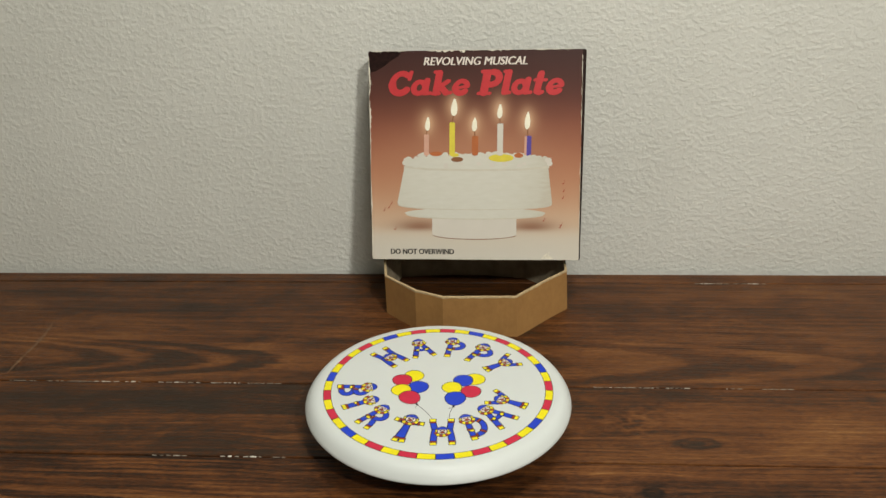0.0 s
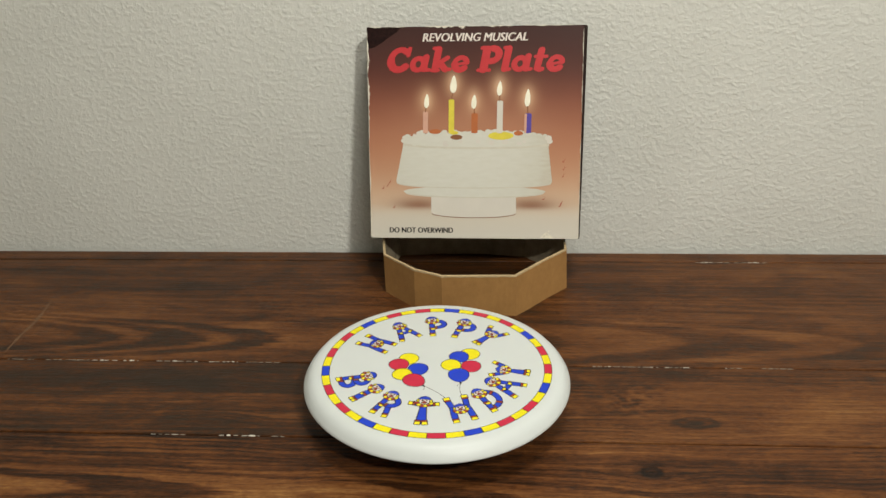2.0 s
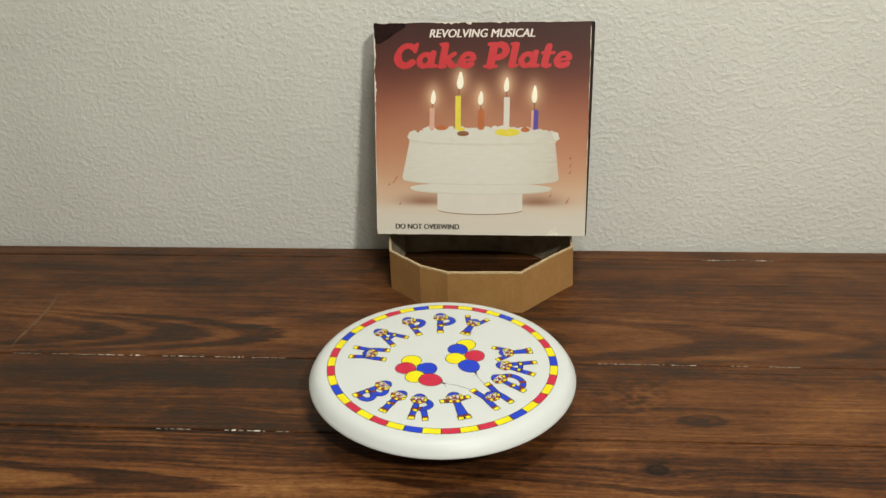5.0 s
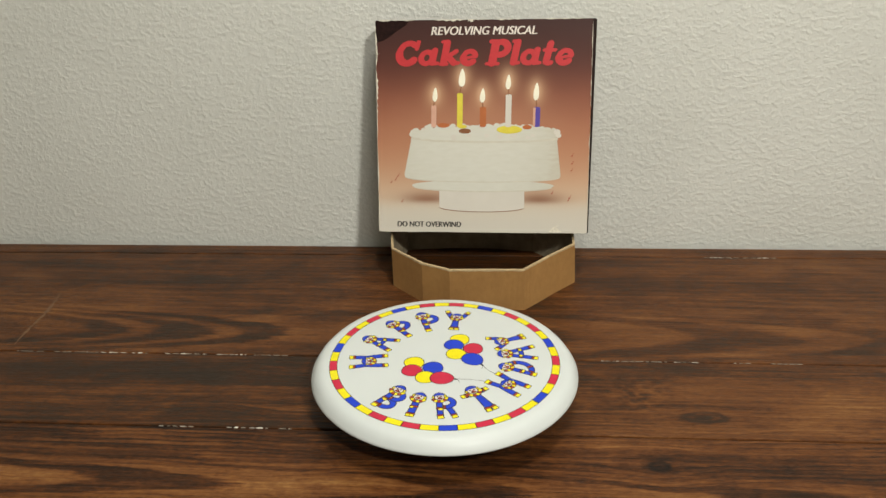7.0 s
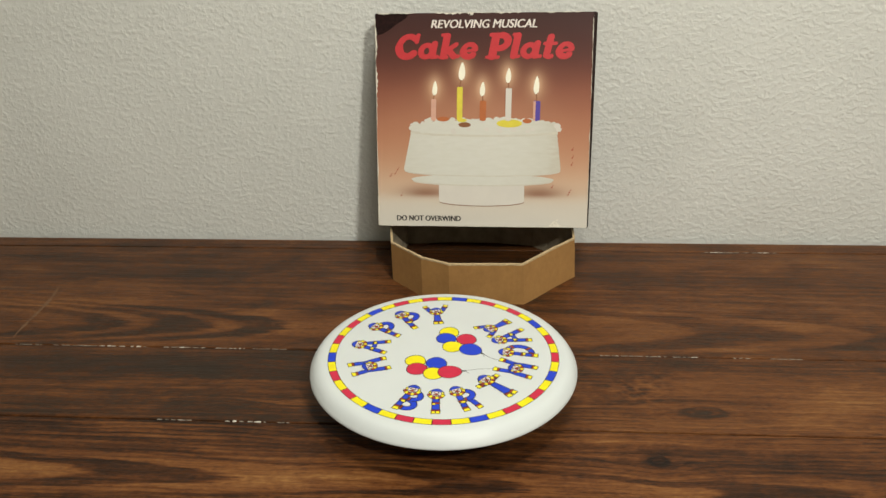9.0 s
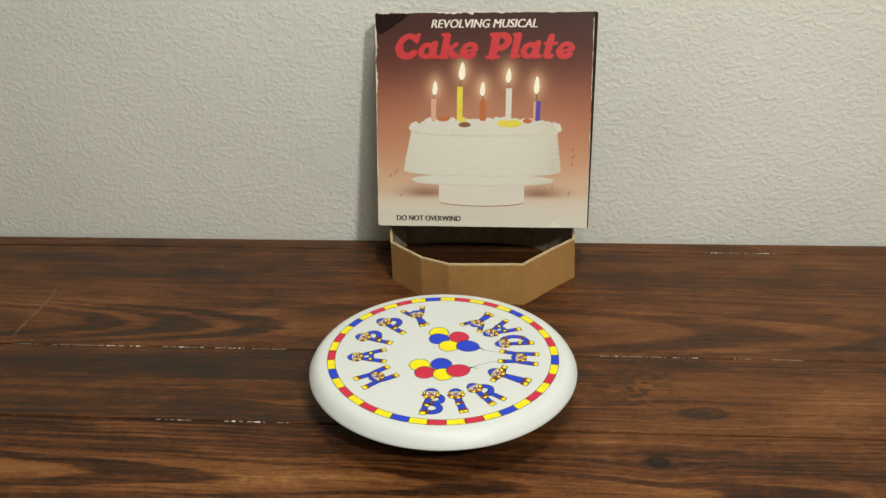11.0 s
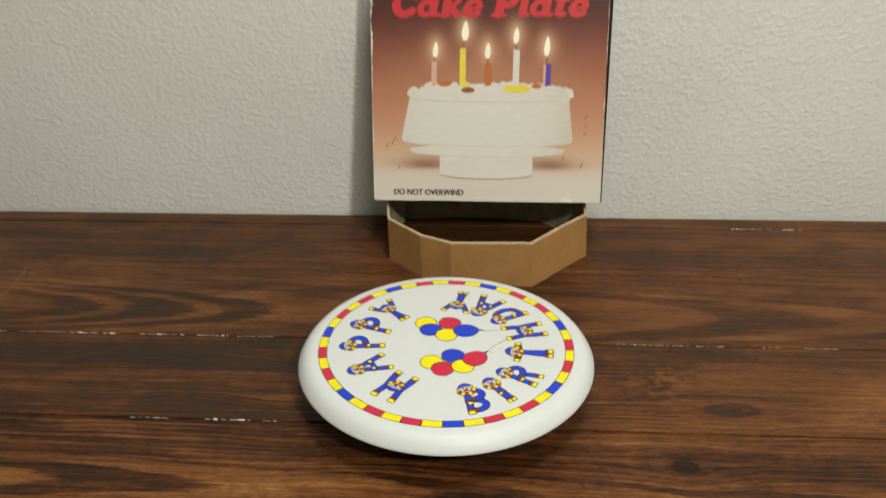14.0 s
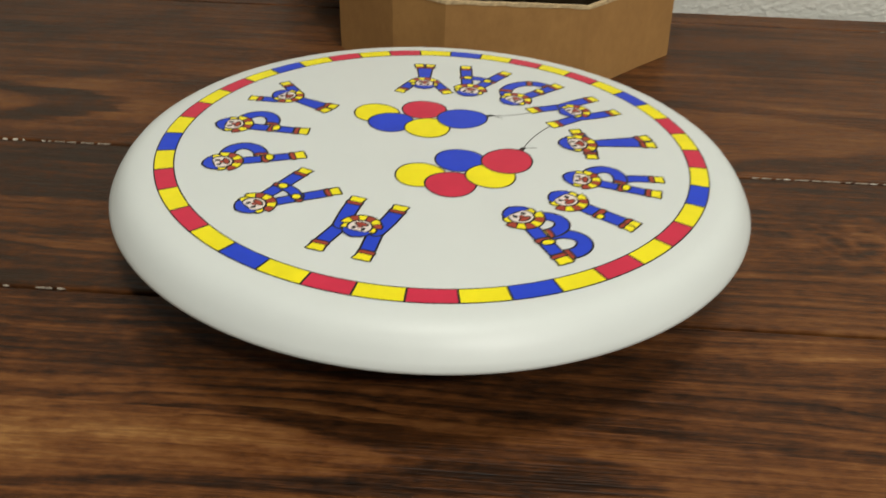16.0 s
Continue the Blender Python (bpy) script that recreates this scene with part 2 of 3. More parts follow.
def lathe(bm, profile, steps=96):
    """A body turned about z from (radius, height) pairs."""
    rings = []
    for r, z in profile:
        if r < 1e-6:
            rings.append([bm.verts.new((0, 0, z))])
        else:
            rings.append([bm.verts.new((r * math.cos(2 * math.pi * i / steps), r * math.sin(2 * math.pi * i / steps), z)) for i in range(steps)])
    for a, b in zip(rings, rings[1:]):
        for i in range(steps):
            j = (i + 1) % steps
            f = [a[i % len(a)], a[j % len(a)], b[j % len(b)], b[i % len(b)]]
            f = list(dict.fromkeys(f))
            if len(f) > 2:
                bm.faces.new(f)
    bmesh.ops.recalc_face_normals(bm, faces=bm.faces)
    return bm


def shape(bm, outline, z, thick=0.0):
    """A flat sheet with the outline, at height z, with side walls down by thick."""
    top = [bm.verts.new((x, y, z)) for x, y in outline]
    f = bm.faces.new(top)
    f.normal_update()
    if f.normal.z < 0:
        f.normal_flip()
    if thick:
        low = [bm.verts.new((x, y, z - thick)) for x, y in outline]
        n = len(top)
        for i in range(n):
            j = (i + 1) % n
            bm.faces.new((top[i], top[j], low[j], low[i]))
    return bm


def empty(name, m, label, category, group=""):
    ob = new(name)
    ob.empty_display_size = 0.05
    ob.matrix_world = m
    return tagged(ob, label, category, group)


# ---- the room ----
WALL_Y, EDGE_Y, FLOOR_Z, CEIL_Z = 0.0605, 0.0467, -0.75, 1.68
tagged(block("floor", (-2.1, -3.3, FLOOR_Z - 0.1), (2.1, WALL_Y + 0.1, FLOOR_Z), FLOOR), "beige carpeted floor", "floor", kind="structure")
tagged(block("ceiling", (-2.1, -3.3, CEIL_Z), (2.1, WALL_Y + 0.1, CEIL_Z + 0.1), CEILING), "plain white ceiling", "ceiling", kind="structure")
tagged(block("wall_north", (-2.1, WALL_Y, FLOOR_Z), (2.1, WALL_Y + 0.1, CEIL_Z), WALL), "off-white wall with rough sprayed plaster texture", "wall", kind="structure")
tagged(block("wall_south", (-2.1, -3.4, FLOOR_Z), (2.1, -3.3, CEIL_Z), WALL), "off-white textured wall", "wall", kind="structure")
tagged(block("wall_west", (-2.2, -3.3, FLOOR_Z), (-2.1, WALL_Y, CEIL_Z), WALL), "off-white textured wall", "wall", kind="structure")
tagged(block("wall_east", (2.1, -3.3, FLOOR_Z), (2.2, WALL_Y, CEIL_Z), WALL), "off-white textured wall", "wall", kind="structure")

# ---- the table ----
table = empty("table", pose(0, 0, 0), "dark-stained pine plank table with worn joints", "table")
JOINTS = [EDGE_Y, 0.0155, -0.2595, -0.3940, -0.663, -0.796]
for back, front in zip(JOINTS, JOINTS[1:]):
    block("plank", (-1.15, front + 0.0012, -0.035), (1.15, back - 0.0012, 0.0), WOOD, table, 0.0012)
for lx in (-1.08, 1.0):
    for ly in (-0.76, -0.05):
        block("leg", (lx, ly, FLOOR_Z), (lx + 0.08, ly + 0.08, -0.035), WOOD, table, 0.003)
for ly in (-0.74, -0.03):
    block("apron", (-1.0, ly, -0.125), (1.0, ly + 0.022, -0.035), WOOD, table, 0.002)

# ---- the cardboard ring ----
RING_H = 0.0554
RING = [(-0.0258, -0.146), (0.066, -0.1435), (0.108, -0.0935), (0.1350, -0.0640), (0.136, -0.030), (0.1065, 0.012), (0.086, 0.033), (0.028, 0.0435), (-0.036, 0.0440),
        (-0.100, 0.036), (-0.114, -0.030), (-0.106, -0.0820), (-0.062, -0.1275)]
ring = empty("cardboard_ring", pose(0.01, -0.06, 0), "folded brown cardboard ring insert standing on the table", "packaging insert")


def cardboard_ring():
    thick = 0.0028
    mid = Vector((0.012, -0.06))
    n = len(RING)
    for i in range(n):
        a, b = Vector(RING[i]), Vector(RING[(i + 1) % n])
        way = (b - a).normalized()
        out = Vector((way.y, -way.x))
        bm = bmesh.new()
        # the panel in short strips, so that its cut edge wavers
        steps = max(3, int((b - a).length / 0.006))
        grid = []
        for k in range(steps + 1):
            p = a.lerp(b, k / steps)
            wob = 0.0006 * noise.noise((p.x * 130, p.y * 130, 3.0))
            row = []
            for off, z in ((0, 0), (0, RING_H - 0.0008), (-0.0007, RING_H + wob), (0.0007 - thick, RING_H + wob), (-thick, RING_H - 0.0008), (-thick, 0)):
                # the east side stands a little splayed
                q = p + out * off + (Vector((0.0022, -0.0022)) * min(max((p.x - 0.045) / 0.03, 0.0), 1.0) if z == 0 and p.y < 0.0 else Vector((0, 0)))
                row.append(bm.verts.new((q.x - 0.01, q.y + 0.06, z)))
            grid.append(row)
        for r, s in zip(grid, grid[1:]):
            for k in range(6):
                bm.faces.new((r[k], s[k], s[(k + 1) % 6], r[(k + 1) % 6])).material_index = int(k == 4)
        bm.faces.new(grid[0])
        bm.faces.new(grid[-1][::-1])
        bmesh.ops.recalc_face_normals(bm, faces=bm.faces)
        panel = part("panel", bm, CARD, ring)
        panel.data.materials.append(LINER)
        # the cut edge, pale and ragged
        bm = bmesh.new()
        rows = []
        for k in range(steps + 1):
            p = a.lerp(b, k / steps)
            wob = 0.0006 * noise.noise((p.x * 130, p.y * 130, 3.0))
            fray = 0.0009 * noise.noise((p.x * 420, p.y * 420, 8.0))
            rows.append([bm.verts.new(((p + out * off).x - 0.01, (p + out * off).y + 0.06, RING_H + z)) for off, z in ((0.0003, -0.0016 + fray), (0.0001, wob + 0.0004), (-thick - 0.0001, wob + 0.0004), (-thick - 0.0003, -0.0012 + fray))])
        for r, s in zip(rows, rows[1:]):
            for k in range(3):
                bm.faces.new((r[k], s[k], s[k + 1], r[k + 1]))
        bmesh.ops.recalc_face_normals(bm, faces=bm.faces)
        part("cut_edge", bm, CUT_CARD, panel)


cardboard_ring()

# ---- the box ----
BOX_W, BOX_H, BOX_D, LEAN_BACK = 0.28, 0.2747, 0.049, 13.41
# local axes of the box: x across, y up the front, z out of the front
box = empty("cake_plate_box", pose(-0.1261, -0.0528, 0.0667, 90 - LEAN_BACK, 0, -0.67), "worn printed cardboard box with a cake photograph", "box")


def box_print():
    m = Mat("box_print", 0.48)
    m.b.inputs["Specular IOR Level"].default_value = 0.22
    x, y, z = m.split(m.coord())
    v = m.math("DIVIDE", y, BOX_H)
    v = m.math("ADD", v, m.math("MULTIPLY", m.math("SUBTRACT", m.noise(m.coord((1, 1, 0)), 14, 3), 0.5), 0.03))
    col = m.ramp(v, [(0.0, (0.61, 0.575, 0.505)), (0.11, (0.61, 0.555, 0.47)), (0.17, (0.60, 0.44, 0.31)), (0.32, (0.52, 0.27, 0.155)), (0.50, (0.38, 0.150, 0.085)),
                     (0.66, (0.215, 0.070, 0.044)), (0.80, (0.088, 0.030, 0.023)), (1.0, (0.040, 0.0165, 0.0145))], "B_SPLINE")

    def spot(cx, cy, rx, ry, sharp=0.0):
        dx = m.math("DIVIDE", m.math("SUBTRACT", x, cx), rx)
        dy = m.math("DIVIDE", m.math("SUBTRACT", y, cy), ry)
        dy = m.math("MULTIPLY", dy, m.math("ADD", 1.0, m.math("MULTIPLY", m.math("LESS_THAN", dy, 0.0), sharp)))
        return m.math("EXPONENT", m.math("MULTIPLY", m.math("ADD", m.math("MULTIPLY", dx, dx), m.math("MULTIPLY", dy, dy)), -1.0))
    # the photograph's soft halos round the flames, and the stand's printed shade
    for cx, cy in ((0.077, 0.181), (0.112, 0.202), (0.138, 0.180), (0.171, 0.197), (0.207, 0.184)):
        col = m.mix(m.math("MULTIPLY", spot(cx, cy, 0.0125, 0.017), 0.60), col, (0.60, 0.35, 0.20))
        col = m.mix(m.math("MULTIPLY", spot(cx, cy, 0.0060, 0.0115), 0.50), col, (0.82, 0.56, 0.36))
    for cx, cy in ((0.138, 0.150),):
        col = m.mix(m.math("MULTIPLY", spot(cx, cy, 0.095, 0.034), 0.30), col, (0.62, 0.34, 0.20))
    for cx, w in ((0.065, 0.032), (0.213, 0.032)):
        col = m.mix(m.math("MULTIPLY", spot(cx, 0.0445, w, 0.0100, 0.9), 0.80), col, (0.22, 0.085, 0.045))
    m.color(col)
    m.bump(m.noise(m.coord(), 35, 4), 0.0006, 0.5)
    return m.m


BOX_PRINT = box_print()
BOX_SIDE = plain("dark_print_side", (0.020, 0.011, 0.009), 0.6, 0.3, 80, 0.0, 0.12)


def rounded(corners, radius, steps=5):
    """The outline with its corners rounded off."""
    pts, n = [], len(corners)
    for i in range(n):
        p, a, b = Vector(corners[i]), Vector(corners[i - 1]), Vector(corners[(i + 1) % n])
        a, b = p + (a - p).normalized() * radius, p + (b - p).normalized() * radius
        pts += [tuple((1 - t) ** 2 * a + 2 * t * (1 - t) * p + t * t * b) for t in (k / steps for k in range(steps + 1))]
    return pts


# the east side bulges a little towards the top
body = slab(bmesh.new(), (-0.0004, 0, -BOX_D), (BOX_W + 0.0017, BOX_H - 0.0003, -0.0009), 0.0022, 3)
for v in body.verts:
    if v.co.x > 0.2:
        v.co.x -= 0.0032 * (1 - v.co.y / BOX_H)
part("body", body, BOX_SIDE, box)
part("front", shape(bmesh.new(), rounded([(0.0004, 0.0004), (BOX_W - 0.0032, 0.0004), (BOX_W - 0.0034, BOX_H - 0.0008), (0.0004, BOX_H - 0.0004)], 0.0022), 0.0, 0.0012), BOX_PRINT, box)

# ---- the plate ----
PX, PY, PLATE_Z = -0.0195, -0.3373, 0.0490
base = empty("pedestal", pose(PX, PY, 0), "white plastic pedestal base under the revolving plate", "pedestal")
part("drum", lathe(bmesh.new(), [(0, 0.001), (0.058, 0), (0.060, 0.002), (0.057, 0.032), (0.05, 0.034), (0, 0.034)]), PLASTIC, base, smooth=True)
plate = empty("cake_plate", pose(PX, PY, 0), "white plastic revolving cake plate with a printed birthday greeting", "plate")
RIM = [(0, PLATE_Z), (0.06, PLATE_Z), (0.1190, PLATE_Z), (0.1228, PLATE_Z - 0.0002), (0.1262, PLATE_Z - 0.0011), (0.1295, PLATE_Z - 0.0031), (0.1323, PLATE_Z - 0.0062),
       (0.1345, PLATE_Z - 0.0095), (0.1357, PLATE_Z - 0.0117), (0.1358, PLATE_Z - 0.0128), (0.1350, PLATE_Z - 0.0136), (0.1335, PLATE_Z - 0.0137), (0.1300, PLATE_Z - 0.0117),
       (0.124, PLATE_Z - 0.0060), (0.119, PLATE_Z - 0.0040), (0.04, PLATE_Z - 0.0040), (0.04, 0.0345), (0, 0.0345)]
part("dish", lathe(bmesh.new(), RIM, 160), PLASTIC, plate, smooth=True)



# ---- flat print ----
def colour(name, rgb, rough=0.4, vary=0.06, scale=90):
    return plain(name, rgb, rough, vary, scale, 0.0, 0.25)


BLUE = colour("blue_ink", (0.012, 0.048, 0.54))
RED = colour("red_ink", (0.54, 0.022, 0.060))
YELLOW = colour("yellow_ink", (0.78, 0.68, 0.008))
BLACK = colour("black_ink", (0.012, 0.011, 0.013))
MAROON = colour("maroon_ink", (0.33, 0.045, 0.025))
CREAM = colour("cream_ink", (0.59, 0.555, 0.465))


class Print:
    """Layers of flat ink on a surface: one bmesh a colour; each stroke lies a little above the last."""

    def __init__(self, z):
        self.z, self.layers = z, {}

    def ink(self, key, name=""):
        """The bmesh for a stroke of ink: the colour's own, or a new one for a named piece."""
        if name:
            key = (key, name, len(self.layers))
        if key not in self.layers:
            self.layers[key] = bmesh.new()
        self.z += 0.000004
        return self.layers[key]

    def area(self, key, pts, line=0.0, name=""):
        if line:
            n = len(pts)
            c = Vector((sum(p[0] for p in pts) / n, sum(p[1] for p in pts) / n))
            shape(self.ink("line"), [tuple(Vector(p) + (Vector(p) - c).normalized() * line) for p in pts], self.z)
        bm = self.ink(key, name)
        shape(bm, pts, self.z)

    def oval(self, key, cx, cy, rx, ry, turn=0.0, line=0.0, steps=28, name=""):
        ca, sa = math.cos(radians(turn)), math.sin(radians(turn))
        pts = []
        for i in range(steps):
            a = 2 * math.pi * i / steps
            u, v = rx * math.cos(a), ry * math.sin(a)
            pts.append((cx + u * ca - v * sa, cy + u * sa + v * ca))
        self.area(key, pts, line, name)

    def stroke(self, key, pts, width, line=0.0, end=None, name=""):
        """A broad line through pts; width runs from width to end. Rounded ends."""
        pts = [Vector(p) for p in pts]
        end = width if end is None else end
        if line:
            self.stroke("line", pts, width + 2 * line, 0.0, end + 2 * line)
        n = len(pts)
        left, right = [], []
        for i, p in enumerate(pts):
            d = (pts[min(i + 1, n - 1)] - pts[max(i - 1, 0)]).normalized()
            w = (width + (end - width) * i / (n - 1)) / 2
            s = Vector((-d.y, d.x)) * w
            left.append(p + s)
            right.append(p - s)
        bm = self.ink(key, name)
        z = self.z
        a = [bm.verts.new((*p, z)) for p in left]
        b = [bm.verts.new((*p, z)) for p in right]
        for i in range(n - 1):
            bm.faces.new((a[i], b[i], b[i + 1], a[i + 1]))
        for p, va, vb, d, w in ((pts[0], a[0], b[0], pts[0] - pts[1], width), (pts[-1], b[-1], a[-1], pts[-1] - pts[-2], end)):
            d = d.normalized()
            t0 = math.atan2(d.y, d.x) + math.pi / 2
            cap = [bm.verts.new((p.x + w / 2 * 0.98 * math.cos(t0 - math.pi * k / 6), p.y + w / 2 * 0.98 * math.sin(t0 - math.pi * k / 6), z)) for k in range(1, 6)]
            bm.faces.new([vb, *cap, va])

    def finish(self, name, main, inks, parent, label=""):
        """The main colour becomes the part; the other colours its sub-parts."""
        top = None
        for key in [main] + [k for k in self.layers if k != main]:
            bm = self.layers[key]
            bm.normal_update()
            for f in bm.faces:
                if f.normal.z < 0:
                    f.normal_flip()
            ink, title = (key[0], key[1]) if isinstance(key, tuple) else (key, "outline" if key == "line" else key + "_print")
            ob = part(name if key == main else title, bm, inks[ink], parent if key == main else top, label if key == main else "")
            top = ob if key == main else top
        return top


FACE = colour("pale_ink", (0.70, 0.63, 0.60))
INKS = {"line": BLACK, "blue": BLUE, "red": RED, "yellow": YELLOW, "cream": FACE, "maroon": MAROON}


def arc(cx, cy, rx, ry, a0, a1, steps=18):
    return [(cx + rx * math.cos(radians(a0 + (a1 - a0) * i / steps)), cy + ry * math.sin(radians(a0 + (a1 - a0) * i / steps))) for i in range(steps + 1)]


# letters of the plate, in millimetres: x to the right, y up
OL = 0.80


def limb(pr, pts, w, end=None):
    pr.stroke("blue", pts, 0.80 * w, OL, None if end is None else 0.80 * end)


def cuff(pr, at, way, w):
    """A red cuff across the end of a limb."""
    d = Vector(way).normalized()
    s = Vector((-d.y, d.x)) * (0.42 * w - 0.8)
    p = Vector(at)
    pr.stroke("maroon", [p - s, p + s], 2.0, OL, None, "cuff")


def glove(pr, at, way, w, size=1.0):
    """A yellow glove or shoe past the cuff."""
    d = Vector(way).normalized()
    cuff(pr, at, way, w)
    p = Vector(at) + d * 2.5 * size
    s = Vector((-d.y, d.x))
    ends = [(-1.5, -0.40), (-1.2, -0.46), (0.6, -0.48), (1.9, -0.56), (2.2, -0.30), (1.9, 0.0), (2.2, 0.30), (1.9, 0.52), (0.6, 0.48), (-1.2, 0.46), (-1.5, 0.40)]
    pr.area("yellow", [tuple(p + d * u * size + s * v * 0.88 * w * size) for u, v in ends], OL, "glove")


def head(pr, cx, cy, r=4.3, tilt=0.0):
    """A round face with dark eyes and maroon mouth, a blue cap, yellow tufts and a banded collar."""
    def put(u, v):
        a = radians(tilt)
        return (cx + u * math.cos(a) - v * math.sin(a), cy + u * math.sin(a) + v * math.cos(a))
    for i in range(6):
        a0, a1 = 190 + 27 * i, 190 + 27 * (i + 1)
        inner = [put(r * 0.8 * math.cos(radians(a)), r * 0.8 * math.sin(radians(a))) for a in (a1, (a0 + a1) / 2, a0)]
        outer = [put(r * 1.55 * math.cos(radians(a)), r * 1.55 * math.sin(radians(a))) for a in (a0, (a0 + a1) / 2, a1)]
        pr.area("maroon" if i % 2 == 0 else "yellow", inner + outer, 0.75, "collar_band")
    for s in (-1, 1):
        x, y = put(s * r * 0.98, r * 0.22)
        pr.oval("yellow", x, y, r * 0.29, r * 0.36, 0, 0.75, 12, "tuft")
    pr.oval("cream", cx, cy, r * 0.84, r * 0.78, tilt, 0.80, 24, "face_disc")
    x, y = put(0, -r * 0.36)
    pr.oval("maroon", x, y, r * 0.42, r * 0.17, tilt, 0.7, 14, "face_patch")
    x, y = put(0, -r * 0.02)
    pr.oval("maroon", x, y, r * 0.17, r * 0.13, tilt, 0.3, 10, "face_patch")
    for u in (-0.36, 0.36):
        x, y = put(u * r, r * 0.24)
        pr.oval("line", x, y, r * 0.17, r * 0.23, tilt, 0.0, 8)
    cap = [(-1.02, 0.42), (-0.9, 0.85), (-0.5, 1.18), (0.05, 1.36), (0.55, 1.18), (0.95, 0.85), (1.02, 0.45), (0.5, 0.62), (0, 0.68), (-0.5, 0.62)]
    pr.area("blue", [put(u * r, v * r) for u, v in cap], 0.80, "cap")


def letter_h(pr):
    for s in (-1, 1):
        limb(pr, [(s * 8.6, 15), (s * 7.6, 8), (s * 6.6, 1)], 6.0)
        limb(pr, [(s * 6.8, 1), (s * 8.0, -7), (s * 8.6, -15)], 6.6)
        glove(pr, (s * 8.6, 14.6), (0, 1), 6.4)
        glove(pr, (s * 8.6, -15), (0, -1), 6.6, 0.9)
    head(pr, 0, 0.2, 5.0)


def letter_a(pr):
    for s in (-1, 1):
        limb(pr, [(s * 2.6, 6), (s * 5.4, -3), (s * 9.2, -14.4)], 5.2, 6.0)
        glove(pr, (s * 9.2, -14.6), (s * 0.35, -1), 5.8, 0.9)
        cuff(pr, (s * 5.8, -3.6), (s * 0.35, -1), 6.2)
    limb(pr, [(-5.0, -4.2), (0, -4.8), (5.0, -4.2)], 4.4)
    pr.oval("yellow", -4.6, -3.6, 1.6, 1.5, 0, OL, 12, "glove")
    pr.oval("yellow", 5.2, -4.2, 1.8, 1.5, 0, OL, 12, "glove")
    head(pr, 0, 11.2, 5.0)


def stem(pr, x, low=-15.0):
    limb(pr, [(x, 8), (x, 0), (x + 0.3, low)], 5.6)
    cuff(pr, (x, -4.6), (0, -1), 6.2)
    pr.oval("yellow", x + 1.0, -6.2, 2.2, 1.3, 0, OL, 12, "glove")
    glove(pr, (x + 0.3, low), (0.1, -1), 6.2, 0.95)


def letter_p(pr):
    limb(pr, arc(-1.0, 3.2, 9.0, 6.6, 100, -78), 5.6)
    glove(pr, (-0.6, -3.4), (-1, 0.1), 5.2, 0.8)
    stem(pr, -4.6)
    head(pr, -4.2, 11.4, 4.9, 8)


def letter_r(pr):
    limb(pr, [(2.2, -3.0), (5.2, -8), (7.6, -14.4)], 5.4)
    glove(pr, (7.6, -14.6), (0.3, -1), 5.6, 0.9)
    letter_p(pr)


def letter_b(pr):
    limb(pr, arc(0.0, -8.8, 8.4, 6.2, 95, -92), 5.8)
    glove(pr, (-0.6, -15.0), (-1, 0), 5.6, 0.8)
    limb(pr, arc(-0.6, 4.4, 7.8, 5.8, 100, -85), 5.6)
    glove(pr, (-0.6, -1.4), (-1, 0.1), 5.2, 0.8)
    stem(pr, -4.6)
    head(pr, -4.6, 11.6, 5.2, 14)


def letter_i(pr):
    limb(pr, [(0, 7), (0, 0), (0.4, -14)], 7.0, 8.0)
    cuff(pr, (0, -3.4), (0, -1), 8.4)
    pr.oval("yellow", -1.8, -4.8, 1.6, 1.2, 0, OL, 12, "glove")
    glove(pr, (-1.6, -14.6), (0, -1), 4.4, 0.9)
    glove(pr, (2.4, -14.6), (0, -1), 4.4, 0.9)
    head(pr, 0, 11.4, 5.4, -6)


def letter_t(pr):
    for s in (-1, 1):
        limb(pr, [(s * 2.5, 6.4), (s * 8.6, 7.6)], 5.0)
        glove(pr, (s * 8.4, 7.6), (s, 0.1), 5.0, 0.85)
    limb(pr, [(0, 5), (0, -4), (0, -14)], 5.0, 9.2)
    glove(pr, (-2.4, -15.0), (-0.1, -1), 5.2, 0.9)
    glove(pr, (2.6, -15.0), (0.2, -1), 5.2, 0.9)
    head(pr, 0, 10.6, 4.8)


def letter_d(pr):
    limb(pr, arc(-2.0, -1.0, 10.4, 12.2, 88, -86), 5.8)
    glove(pr, (-1.4, -13.4), (-1, 0), 5.4, 0.8)
    for a in (40, -40):
        x, y = -2 + 10.4 * math.cos(radians(a)), -1 + 12.2 * math.sin(radians(a))
        cuff(pr, (x, y), (-math.sin(radians(a)), math.cos(radians(a))), 6.2)
    stem(pr, -4.8)
    head(pr, -4.6, 11.4, 5.0, 6)


def letter_y(pr):
    limb(pr, [(0, 2), (0, -6), (0, -14)], 5.2, 8.6)
    for s in (-1, 1):
        limb(pr, [(s * 1.8, 2.0), (s * 6.4, 7.4), (s * 9.6, 14)], 5.4, 5.0)
        glove(pr, (s * 9.6, 14), (s * 0.45, 1), 5.2, 0.9)
    glove(pr, (-2.2, -14.8), (-0.1, -1), 5.0, 0.9)
    glove(pr, (2.4, -14.8), (0.2, -1), 5.0, 0.9)
    head(pr, 0, 6.6, 4.8)


LETTERS = {"h": letter_h, "a": letter_a, "p": letter_p, "y": letter_y, "b": letter_b, "i": letter_i, "r": letter_r, "t": letter_t, "d": letter_d}


